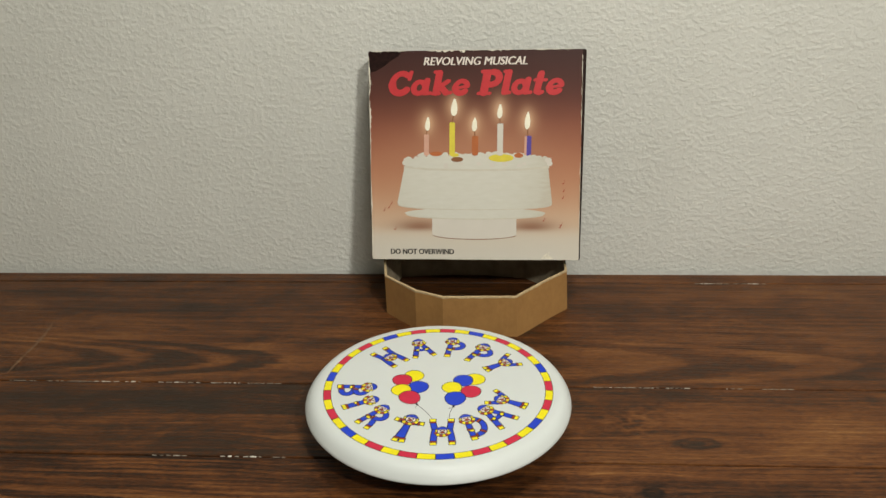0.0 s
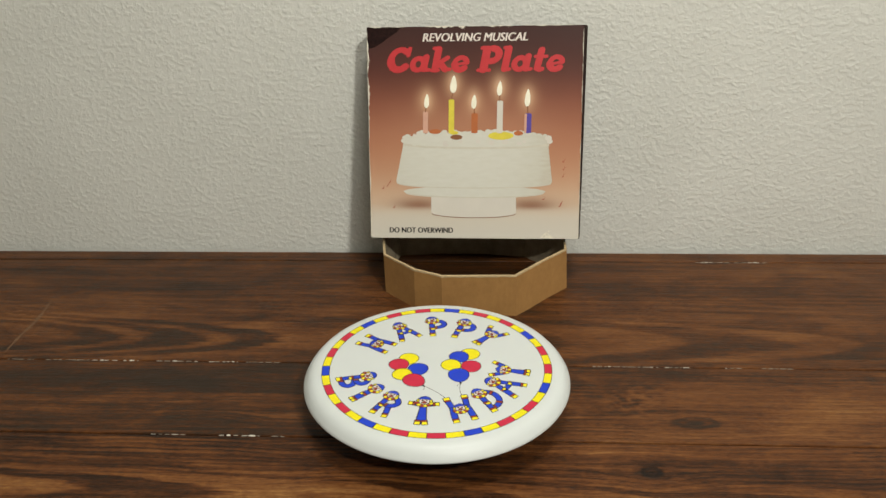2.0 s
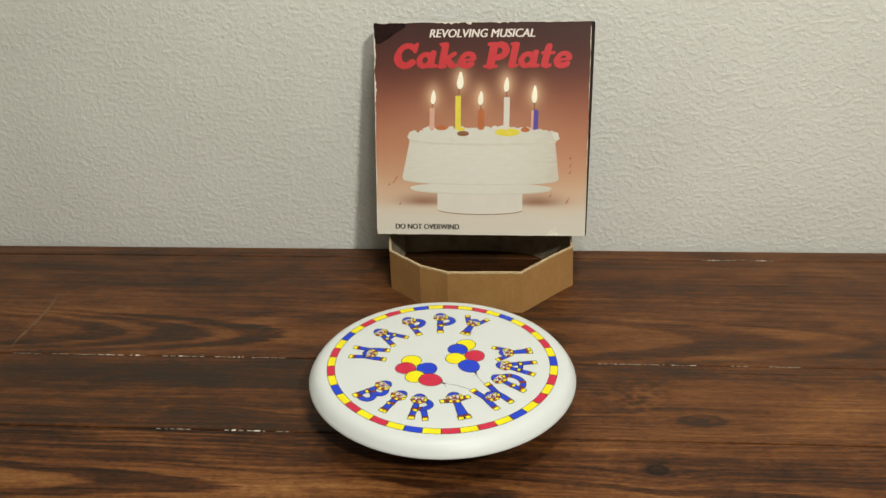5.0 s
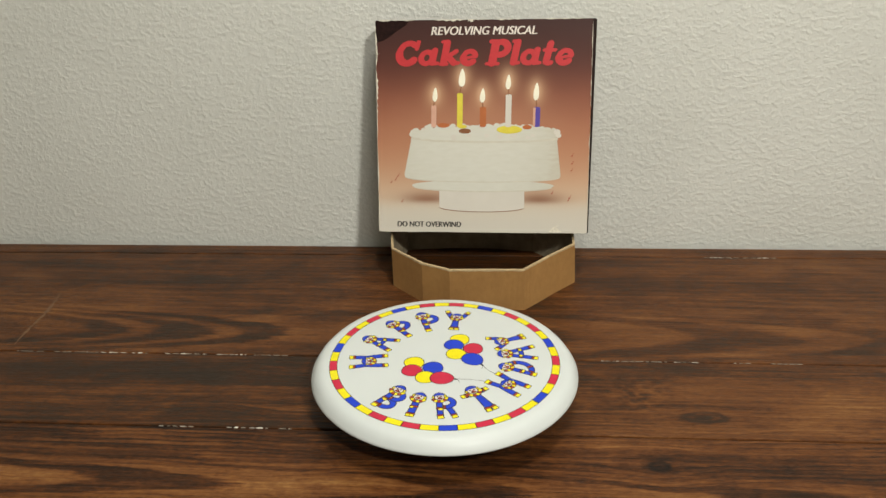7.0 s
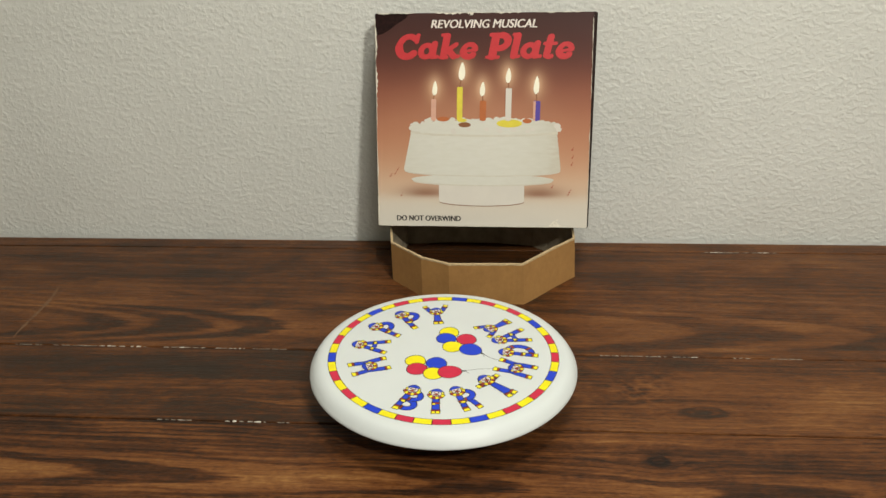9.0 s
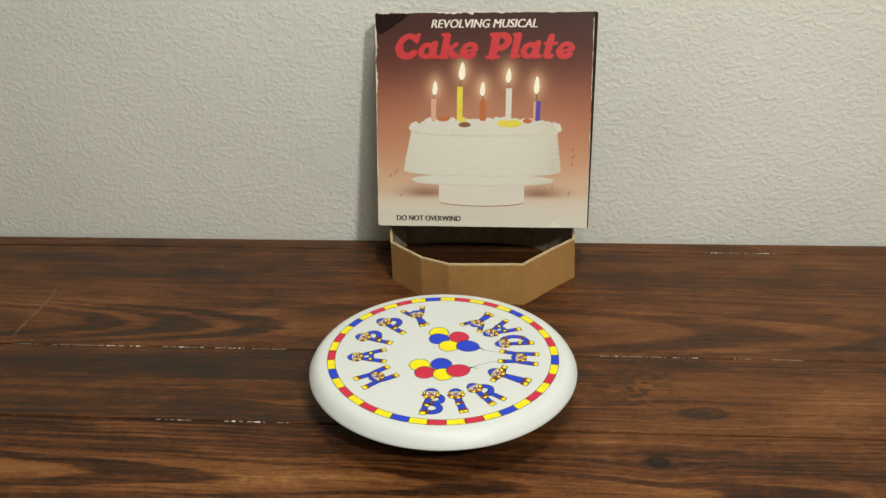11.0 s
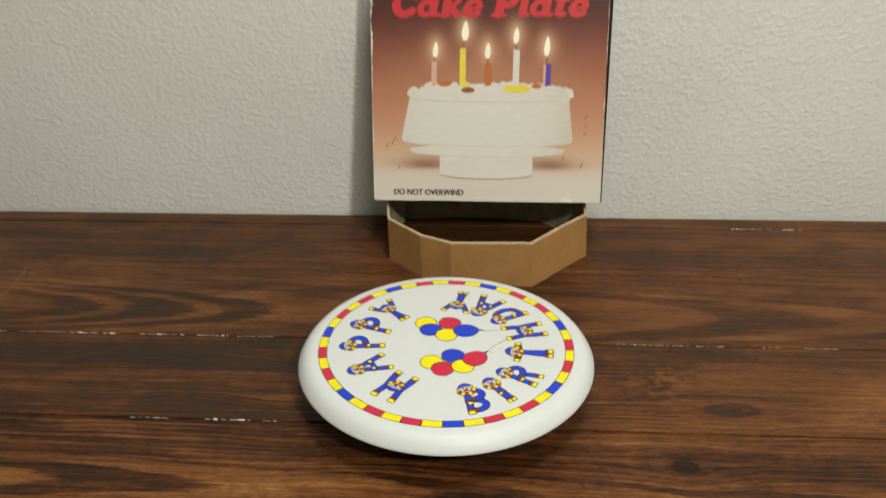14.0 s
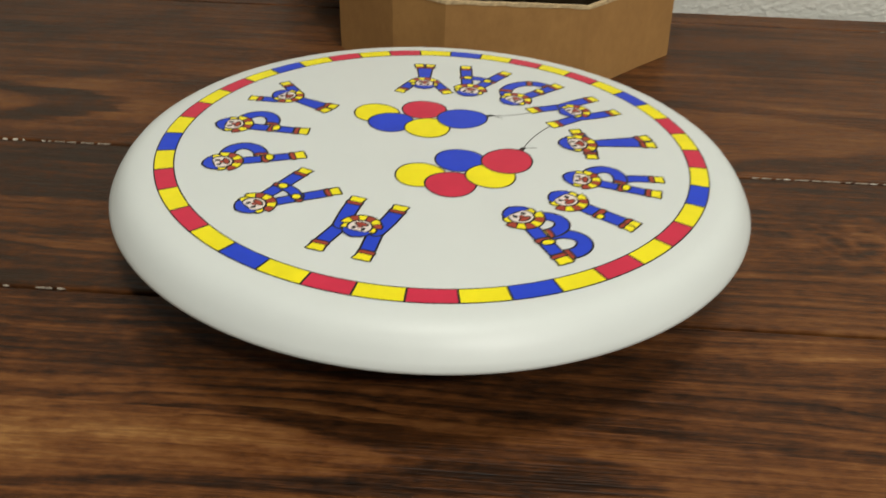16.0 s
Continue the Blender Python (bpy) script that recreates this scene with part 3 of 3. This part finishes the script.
def plate_letter(key, angle, radius, turn, size):
    """One letter of the greeting: its place round the plate, its turn in degrees and its size."""
    pr = Print(0.0)
    LETTERS[key](pr)
    m = pose(radius * math.cos(radians(angle)), radius * math.sin(radians(angle)), PLATE_Z + 0.00006, 0, 0, turn) @ Matrix.Diagonal((0.001 * size, 0.001 * size, 1, 1))
    for bm in pr.layers.values():
        bmesh.ops.transform(bm, matrix=m, verts=bm.verts)
    return pr.finish("letter", "blue", INKS, plate, "blue printed letter " + key.upper() + " with yellow and red ends")


# letter, way round the plate, distance in millimetres, turn, size
for key, angle, radius, turn, size in (
        ("h", -106.2, 77.2, 165.3, 1.01), ("a", -135.0, 77.6, 135.4, 1.05), ("p", -162.8, 78.0, 108.9, 1.10), ("p", 173.7, 77.8, 84.8, 1.12), ("y", 151.4, 77.8, 62.0, 1.08),
        ("b", -55.8, 83.0, 26.0, 1.06), ("i", -38.9, 82.0, 54.0, 1.00), ("r", -19.2, 78.8, 73.0, 1.05), ("t", 6.9, 75.4, 101.5, 1.18), ("h", 33.6, 76.8, 121.5, 1.02),
        ("d", 57.4, 76.4, 133.0, 1.06), ("a", 77.4, 74.5, 165.6, 1.09), ("y", 98.0, 74.6, 183.5, 1.07)):
    plate_letter(key, angle, radius / 1000, turn, size)


def band():
    """The rim's ring of forty-two coloured blocks on a black line."""
    bm = bmesh.new()
    n = 168
    a = [bm.verts.new((0.1089 * math.cos(2 * math.pi * i / n), 0.1089 * math.sin(2 * math.pi * i / n), PLATE_Z + 0.00004)) for i in range(n)]
    b = [bm.verts.new((0.1171 * math.cos(2 * math.pi * i / n), 0.1171 * math.sin(2 * math.pi * i / n), PLATE_Z + 0.00004)) for i in range(n)]
    for i in range(n):
        j = (i + 1) % n
        bm.faces.new((a[i], b[i], b[j], a[j]))
    part("band_outline", bm, BLACK, plate)
    for k in range(42):
        mid = -69.1 + k * 360 / 42
        half = 180 / 42 - 0.20
        bm = bmesh.new()
        pts = [(0.10945 * math.cos(radians(mid + half * s / 3)), 0.10945 * math.sin(radians(mid + half * s / 3))) for s in range(-3, 4)]
        pts += [(0.11655 * math.cos(radians(mid + half * s / 3)), 0.11655 * math.sin(radians(mid + half * s / 3))) for s in range(3, -4, -1)]
        shape(bm, pts, PLATE_Z + 0.00009)
        part("band_block", bm, BLUE if k % 6 == 0 else (YELLOW if k % 2 else RED), plate)


band()


def polar(r, a):
    return Vector((r * math.cos(radians(a)), r * math.sin(radians(a))))


def balloon(ink, centre, size, stretch, turn, level, name="balloon"):
    pr = Print(0.0)
    for key, grow in (("line", 0.70), ("fill", 0.0)):
        pts = []
        for i in range(36):
            a = 2 * math.pi * i / 36
            u = (size * stretch + grow) * math.cos(a)
            v = (size + grow) * math.sin(a) * (1 - 0.10 * math.cos(a))
            ca, sa = math.cos(radians(turn)), math.sin(radians(turn))
            pts.append((centre.x + u * ca - v * sa, centre.y + u * sa + v * ca))
        pr.area(key, pts)
    for bm in pr.layers.values():
        bmesh.ops.transform(bm, matrix=Matrix.Translation((0, 0, PLATE_Z + 0.00005 + 0.00001 * level)) @ Matrix.Diagonal((0.00102, 0.00102, 1, 1)), verts=bm.verts)
    pr.finish(name, "fill", {"line": BLACK, "fill": ink}, plate)


def string(pts, width=0.5):
    pr = Print(0.0)
    pr.stroke("line", pts, width)
    for bm in pr.layers.values():
        bmesh.ops.transform(bm, matrix=Matrix.Translation((0, 0, PLATE_Z + 0.00005)) @ Matrix.Diagonal((0.00102, 0.00102, 1, 1)), verts=bm.verts)
    pr.finish("balloon_string", "line", {"line": BLACK}, plate)


def curve(a, b, c, steps=14):
    return [(1 - t) ** 2 * a + 2 * t * (1 - t) * b + t * t * c for t in (i / steps for i in range(steps + 1))]


def balloons():
    for spots, knot, hand in (
        ([(YELLOW, 30.9, -95.6), (BLUE, 19.8, -53.4), (RED, 38.0, -75.8), (YELLOW, 37.2, -48.2), (RED, 34.3, -23.6)], polar(38.2, -1.6), polar(58.4, 26.0)),
        ([(YELLOW, 39, 136.5), (RED, 34.3, 101.8), (BLUE, 27, 139.4), (YELLOW, 14.5, 105.5), (BLUE, 28.1, 66.8)], polar(39.6, 52.2), polar(57.0, 41.5)),
    ):
        for level, (ink, r, a) in enumerate(spots):
            c = polar(r, a)
            last = level == 4
            way = knot - c
            turn = math.degrees(math.atan2(way.y, way.x)) if last else 20 * level
            balloon(ink, c, 9.9 if last else 9.6, 1.14 if last else 1.04, turn, level)
        d = (knot - polar(spots[-1][1], spots[-1][2])).normalized()
        s = Vector((-d.y, d.x))
        string([knot - d * 3.4, knot - d * 1.5, knot], 2.2)
        string(curve(knot, (knot + hand) / 2 + s * (2.8 if spots[0][2] < 0 else -2.8), hand))
        string(curve(knot, knot + d * 2 - s * 1.5, knot + d * 3.5 - s * 4.5), 0.45)


balloons()

# ---- the printing on the box ----
PINK = colour("pink_print", (0.62, 0.36, 0.27))
LEMON = colour("lemon_print", (0.70, 0.59, 0.07))
ORANGE = colour("orange_print", (0.45, 0.14, 0.05))
IVORY = colour("ivory_print", (0.64, 0.600, 0.535), 0.4, 0.03, 25)
VIOLET = colour("violet_print", (0.10, 0.07, 0.33))
FLAME = colour("flame_print", (0.90, 0.86, 0.70))
TEXT_RED = colour("red_lettering", (0.52, 0.042, 0.048), 0.4, 0.05, 160)
TEXT_WHITE = colour("white_lettering", (0.74, 0.68, 0.62))
TEXT_DARK = colour("dark_lettering", (0.014, 0.011, 0.010))
BROWN = colour("brown_print", (0.24, 0.10, 0.045))
DARK_PATCH = plain("scuffed_dark_print", (0.016, 0.006, 0.005), 0.6, 0.5, 200, 0.0, 0.1)


def icing():
    m = Mat("cake_print", 0.42)
    x, y, z = m.split(m.coord((1, 1, 0)))
    n = m.noise(m.coord((60, 240, 0)), 1, 3)
    side = m.math("ABSOLUTE", m.math("DIVIDE", m.math("SUBTRACT", x, 0.120), 0.125))
    v = m.math("SUBTRACT", m.math("ADD", m.math("MULTIPLY", n, 0.35), 0.55), m.math("MULTIPLY", m.math("POWER", side, 3.0), 0.42))
    m.color(m.ramp(v, [(0.15, (0.46, 0.38, 0.28)), (0.50, (0.58, 0.56, 0.48)), (0.9, (0.67, 0.66, 0.595))]))
    return m.m


ICING = icing()


def box_text(body, left, base, right, height, shear, ink, name, bold=0.0, label=""):
    """Lettering fitted to a length and a cap height, in the box's plane."""
    data = bpy.data.curves.new(name, "FONT")
    data.body, data.size, data.shear, data.resolution_u = body, 1.0, shear, 4
    ob = new(name, data)
    me = bpy.data.meshes.new_from_object(ob.evaluated_get(bpy.context.evaluated_depsgraph_get()))
    bpy.data.objects.remove(ob)
    xs, ys = [v.co.x for v in me.vertices], [v.co.y for v in me.vertices]
    sx, sy = (right - left) / (max(xs) - min(xs)), height / (max(ys) - min(ys))
    x0, y0 = min(xs), min(ys)
    for v in me.vertices:
        v.co = Vector((left + (v.co.x - x0) * sx, base + (v.co.y - y0) * sy, 0.0002))
    # a heavy face: the strokes printed three times, a hair apart
    bm = bmesh.new()
    for k in (-1, 0, 1):
        me.transform(Matrix.Translation((k * bold, 0, 0.00002 * k)))
        bm.from_mesh(me)
        me.transform(Matrix.Translation((-k * bold, 0, -0.00002 * k)))
    bm.to_mesh(me)
    bm.free()
    me.materials.clear()
    me.materials.append(ink)
    t = new(name, me)
    t.parent = box
    return tagged(t, label)


box_text("REVOLVING MUSICAL", 0.0725, 0.2556, 0.2062, 0.0102, 0.22, TEXT_WHITE, "lettering", 0.00042, "white lettering REVOLVING MUSICAL")
box_text("DO NOT OVERWIND", 0.0256, 0.0074, 0.1105, 0.0071, 0.0, TEXT_DARK, "lettering", 0.00038, "dark lettering DO NOT OVERWIND")

# heavy slanted title letters, in units of the cap height
GLYPHS = {
    "C": (0.80, [(arc(0.42, 0.49, 0.30, 0.39, 50, 180), 0.20), (arc(0.42, 0.49, 0.30, 0.39, 180, 318), 0.24), ([(0.70, 0.93), (0.68, 0.66)], 0.13)]),
    "a": (0.70, [(arc(0.27, 0.31, 0.19, 0.23, 0, 360), 0.18), ([(0.50, 0.60), (0.49, 0.30), (0.50, 0.10)], 0.20), ([(0.50, 0.07), (0.66, 0.09)], 0.13)]),
    "k": (0.70, [([(0.02, 0.93), (0.18, 0.94)], 0.12), ([(0.17, 0.90), (0.17, 0.09)], 0.22), ([(0.07, 0.06), (0.28, 0.06)], 0.12), ([(0.22, 0.30), (0.52, 0.56)], 0.16), ([(0.30, 0.34), (0.52, 0.09)], 0.20), ([(0.52, 0.08), (0.66, 0.10)], 0.13)]),
    "e": (0.62, [(arc(0.30, 0.32, 0.20, 0.24, 10, 180), 0.17), (arc(0.30, 0.32, 0.20, 0.24, 180, 318), 0.21), ([(0.12, 0.28), (0.48, 0.35)], 0.10)]),
    "P": (0.78, [([(0.06, 0.93), (0.40, 0.93)], 0.14), ([(0.22, 0.88), (0.22, 0.08)], 0.25), ([(0.05, 0.06), (0.42, 0.06)], 0.12), (arc(0.40, 0.66, 0.25, 0.25, 90, -90), 0.22)]),
    "l": (0.36, [([(0.03, 0.93), (0.16, 0.94)], 0.12), ([(0.16, 0.90), (0.15, 0.10)], 0.22), ([(0.13, 0.07), (0.31, 0.09)], 0.13)]),
    "t": (0.46, [([(0.20, 0.84), (0.17, 0.12)], 0.21), ([(0.04, 0.58), (0.40, 0.58)], 0.12), (arc(0.26, 0.16, 0.10, 0.10, 180, 320), 0.15)]),
}


def box_title(words, left, base, right, cap, slant=0.20):
    total = sum(GLYPHS[c][0] if c in GLYPHS else 0.26 for c in words)
    sx = (right - left) / total
    x = left
    for c in words:
        if c not in GLYPHS:
            x += 0.26 * sx
            continue
        pr = Print(0.00022)
        for pts, w in GLYPHS[c][1]:
            pr.stroke("fill", pts, 1.10 * w)
        bm = pr.layers["fill"]
        for v in bm.verts:
            u, h = v.co.x, v.co.y
            v.co = Vector((x + u * sx + (h - 0.3) * slant * cap, base + h * cap, v.co.z))
        pr.finish("title_letter", "fill", {"fill": TEXT_RED}, box)
        x += GLYPHS[c][0] * sx


box_title("Cake Plate", 0.0255, 0.2175, 0.2545, 0.0318)


def box_picture():
    """The printed photograph: an iced cake with five candles on a white stand."""
    def layer(name, ink, z, outline):
        part(name, shape(bmesh.new(), outline, z), ink, box)
    rnd = random.Random(4)
    # stand
    drum = [(0.0818, 0.058), (0.0817, 0.0345)] + [(0.138 - 0.0563 * math.cos(math.pi * i / 14), 0.0345 - 0.0062 * math.sin(math.pi * i / 14)) for i in range(1, 14)] + [(0.1940, 0.0345), (0.1938, 0.058)]
    layer("printed_stand", IVORY, 0.00020, drum)
    layer("printed_stand_foot", BROWN, 0.00017, [(x, y - 0.0009) for x, y in drum[1:-1]])
    layer("printed_plate", ICING, 0.00025, arc(0.1386, 0.0630, 0.0935, 0.0072, 0, 350, 40))
    layer("printed_plate_shade", CREAM, 0.00023, arc(0.1386, 0.0608, 0.0915, 0.0066, 0, 350, 40))
    # cake body: bowed foot, slightly flared sides, piped top edge
    foot = [(0.138 - 0.1025 * math.cos(math.pi * i / 20), 0.0775 - 0.0092 * math.sin(math.pi * i / 20) ** 0.6) for i in range(21)]
    top = []
    for i in range(61):
        f = i / 60
        x = 0.2340 - f * (0.2340 - 0.0470)
        y = 0.1300 + 0.0085 * math.sin(math.pi * f) ** 0.35 + 0.0020 * abs(math.sin(f * 40)) + 0.0012 * rnd.random()
        top.append((x, y))
    layer("printed_cake", ICING, 0.00030, foot + top)
    layer("printed_cake_foot", CREAM, 0.00028, [(x, y - 0.0013) for x, y in foot] + [(0.2385, 0.0800), (0.0380, 0.0800)])
    layer("printed_icing_shade", CREAM, 0.00032, [(0.0445, 0.1235), (0.075, 0.1200), (0.138, 0.1185), (0.20, 0.1195), (0.2365, 0.1225), (0.2355, 0.1255), (0.20, 0.1220), (0.138, 0.1212), (0.075, 0.1226), (0.0455, 0.1262)])
    # piped rosettes along the top, in two rows
    for i in range(64):
        f = (i % 32) / 31
        back = i < 32
        x = 0.047 + f * 0.188 + rnd.uniform(-0.002, 0.002)
        y = (0.1345 if back else 0.1285) + (0.0060 if back else -0.0015) * math.sin(math.pi * f) ** 0.5 + rnd.uniform(-0.0018, 0.0018)
        r = rnd.uniform(0.0026, 0.0048)
        layer("printed_rosette", (ICING, ICING, IVORY, ICING)[rnd.randrange(4)], 0.00034 + 0.0000015 * i, arc(x, y, r, r * rnd.uniform(0.6, 0.9), 0, 340, 11))
    for x, y, rx, ry, ink in ((0.1154, 0.1342, 0.008, 0.0033, BROWN), (0.1732, 0.1360, 0.0165, 0.0052, LEMON), (0.0875, 0.1415, 0.008, 0.0030, ORANGE), (0.1961, 0.1392, 0.006, 0.003, ORANGE),
                              (0.1120, 0.1400, 0.006, 0.0024, LEMON)):
        layer("printed_fruit", ink, 0.00044, arc(x, y, rx, ry, 0, 345, 22))
    # candles and flames
    for x0, x1, y1, fx, fy, fh, fw, ink in ((0.0716, 0.0781, 0.1668, 0.0769, 0.1808, 0.0090, 0.0038, PINK), (0.1052, 0.1124, 0.182, 0.1119, 0.2020, 0.0112, 0.0050, LEMON),
                                            (0.1347, 0.1429, 0.1643, 0.1384, 0.1797, 0.009, 0.0040, ORANGE), (0.1678, 0.1754, 0.1802, 0.1714, 0.1965, 0.0092, 0.0040, IVORY),
                                            (0.2032, 0.2122, 0.164, 0.2073, 0.1844, 0.0112, 0.0042, VIOLET)):
        mid = (x0 + x1) / 2
        layer("printed_candle", ink, 0.00050, [(x0, 0.1400), ((x0 + x1) / 2, 0.1390), (x1, 0.1400), (x1 + 0.0004, y1), (mid, y1 + 0.0012), (x0 + 0.0004, y1)])
        if ink is VIOLET:
            layer("printed_candle_stripe", PINK, 0.00052, [(x0, 0.1400), (x0 + 0.003, 0.1395), (x0 + 0.0035, y1), (x0 + 0.0004, y1)])
        layer("printed_wick", BROWN, 0.00051, [(mid - 0.0006, y1), (mid + 0.0006, y1), (fx + 0.0006, fy - fh * 0.6), (fx - 0.0006, fy - fh * 0.6)])
        pts = []
        for i in range(24):
            a = 2 * math.pi * i / 24
            r = fw * (0.80 - 0.30 * math.sin(a))
            pts.append((fx + r * math.cos(a) + 0.0006 * math.sin(a), fy + fh * math.sin(a)))
        layer("printed_flame", FLAME, 0.00054, pts)
    for x, y in ((0.0174, 0.0667), (0.0267, 0.0751), (0.0235, 0.070), (0.0315, 0.0409), (0.2542, 0.083), (0.2546, 0.1022), (0.2550, 0.092), (0.2512, 0.044), (0.2296, 0.053), (0.2525, 0.047)):
        pr = Print(0.0002)
        pr.oval("line", x, y, 0.0011, 0.0008, 20, 0.0, 10)
        pr.stroke("line", [(x + 0.0008, y), (x + 0.0014, y + 0.0036), (x + 0.0024, y + 0.003)], 0.0005)
        pr.finish("printed_note", "line", {"line": MAROON}, box)


box_picture()


def box_wear():
    """Scuffs: bare paper along the edges, a dark stained corner and a crease."""
    rnd = random.Random(9)
    patch = [(0.001, 0.2735), (0.044, 0.2735), (0.040, 0.268), (0.030, 0.262), (0.019, 0.254), (0.010, 0.249), (0.001, 0.247)]
    part("stained_corner", shape(bmesh.new(), patch, 0.00012), DARK_PATCH, box, "dark scuffed corner")

    def sliver(x0, y0, x1, y1, wide, steps=14):
        a, b = Vector((x0, y0)), Vector((x1, y1))
        d = (b - a).normalized()
        s = Vector((-d.y, d.x))
        near = [a.lerp(b, i / steps) for i in range(steps + 1)]
        far = [p + s * wide * (0.15 + 0.85 * rnd.random()) * math.sin(math.pi * (0.05 + 0.9 * i / steps)) for i, p in enumerate(near)]
        part("worn_edge", shape(bmesh.new(), [tuple(p) for p in near + far[::-1]], 0.0006), EDGE, box)
    top = BOX_H - 0.0003
    for x0, x1, w in ((0.076, 0.118, 0.0032), (0.118, 0.128, 0.0045), (0.02, 0.055, 0.0016), (0.150, 0.188, 0.0024), (0.20, 0.272, 0.0013), (0.004, 0.022, 0.0026), (0.128, 0.152, 0.0014)):
        sliver(x1, top, x0, top, w)
    for y0, y1, w in ((0.168, 0.212, 0.0034), (0.02, 0.168, 0.0016), (0.212, 0.268, 0.0026), (0.150, 0.175, 0.0028), (0.225, 0.240, 0.0040), (0.003, 0.06, 0.0018)):
        sliver(0.0003, y1, 0.0003, y0, w)
    for y0, y1, w in ((0.165, 0.21, 0.0014), (0.01, 0.15, 0.0008), (0.235, 0.270, 0.0016), (0.09, 0.13, 0.0013), (0.208, 0.236, 0.0010)):
        sliver(BOX_W - 0.0032, y0, BOX_W - 0.0033, y1, w)
    for x0, x1, w in ((0.004, 0.06, 0.0010), (0.10, 0.23, 0.0008)):
        sliver(x0, 0.0003, x1, 0.0003, w)
    part("crease", shape(bmesh.new(), [(0.226, 0.0010), (0.233, 0.0085), (0.240, 0.0120), (0.236, 0.0080), (0.246, 0.0010)], 0.00014), EDGE, box, "pale paper crease")


box_wear()


# ---- chips of pale filler along the joints ----
def flecks():
    rnd = random.Random(21)
    paint = plain("pale_filler", (0.60, 0.56, 0.48), 0.7, 0.25, 300)
    dull = plain("dusty_filler", (0.34, 0.29, 0.23), 0.8, 0.4, 500)
    # joint, stretches of filler and spots where more of it shows
    runs = [(-0.2600, ((-0.532, -0.500), (-0.486, -0.455), (-0.448, -0.398), (-0.392, -0.374), (-0.352, -0.300), (-0.290, -0.252), (-0.246, -0.206), (0.150, 0.190), (0.193, 0.225), (0.230, 0.256), (0.296, 0.310), (0.336, 0.364)), (-0.383, -0.329, -0.263, -0.418)),
            (-0.3945, ((-0.305, -0.268), (-0.235, -0.217), (-0.212, -0.192), (-0.182, -0.170)), (-0.225, -0.201)),
            (0.0150, ((0.326, 0.357), (0.362, 0.372), (0.380, 0.424)), (0.340, 0.41))]
    for y, spans, spots in runs:
        for x0, x1 in spans:
            x = x0
            while x < x1:
                # a short ragged crumb, then a gap
                size = rnd.uniform(0.0015, 0.0075)
                n = max(4, int(size / 0.0008))
                up, low = [], []
                for i in range(n + 1):
                    q = x + size * i / n
                    near = max([math.exp(-((q - p) / 0.004) ** 2) for p in spots])
                    w = (0.00014 + 0.00055 * rnd.random() ** 2 + 0.0014 * near * rnd.uniform(0.5, 1.0)) * (0.3 if i in (0, n) else 1.0)
                    up.append((q, y + w))
                    low.append((q, y - 0.5 * w))
                part("filler_chip", shape(bmesh.new(), up + low[::-1], 0.0002, 0.0006), paint if near > 0.08 or rnd.random() < 0.35 else dull, table)
                x += size + rnd.uniform(0.0004, 0.004)


flecks()


def scratch():
    """A pale old scratch across the grain."""
    rnd = random.Random(5)
    paint = plain("scratched_wood", (0.13, 0.066, 0.028), 0.6, 0.5, 260)
    left, right = [], []
    for i in range(26):
        f = i / 25
        x, y = -0.556 + 0.016 * f + 0.003 * math.sin(f * 5), -0.112 - 0.136 * f
        w = 0.0034 * (0.35 + 0.65 * rnd.random()) * math.sin(math.pi * (0.06 + 0.88 * f))
        left.append((x - w, y))
        right.append((x + w, y))
    part("scratch", shape(bmesh.new(), left + right[::-1], 0.0002), paint, table, "pale scratch across the grain")


scratch()


def motions():
    # time, turn, way to the plate's high side and its tilt: it sits a trifle askew and wobbles as it turns
    rows = [(0.0, -117.1, 126, 1.35), (2.0, -103.2, 133, 1.15), (3.5, -92.8, 139, 1.0), (6.25, -72.4, 145, 0.9), (9.0, -52.0, 151, 0.85),
            (12.5, -25.5, 165, 0.8), (16.0, 0.0, 188, 0.7)]
    keys = []
    for t, a, way, tilt in rows:
        askew = pose(0, 0, 0, 0, 0, way) @ pose(0, 0, 0, 0, -tilt, 0) @ pose(0, 0, 0, 0, 0, -way)
        keys.append((t, pose(PX + 0.0003, PY, PLATE_Z) @ askew @ pose(0, 0, -PLATE_Z, 0, 0, a)))
    walk(plate, keys)


motions()
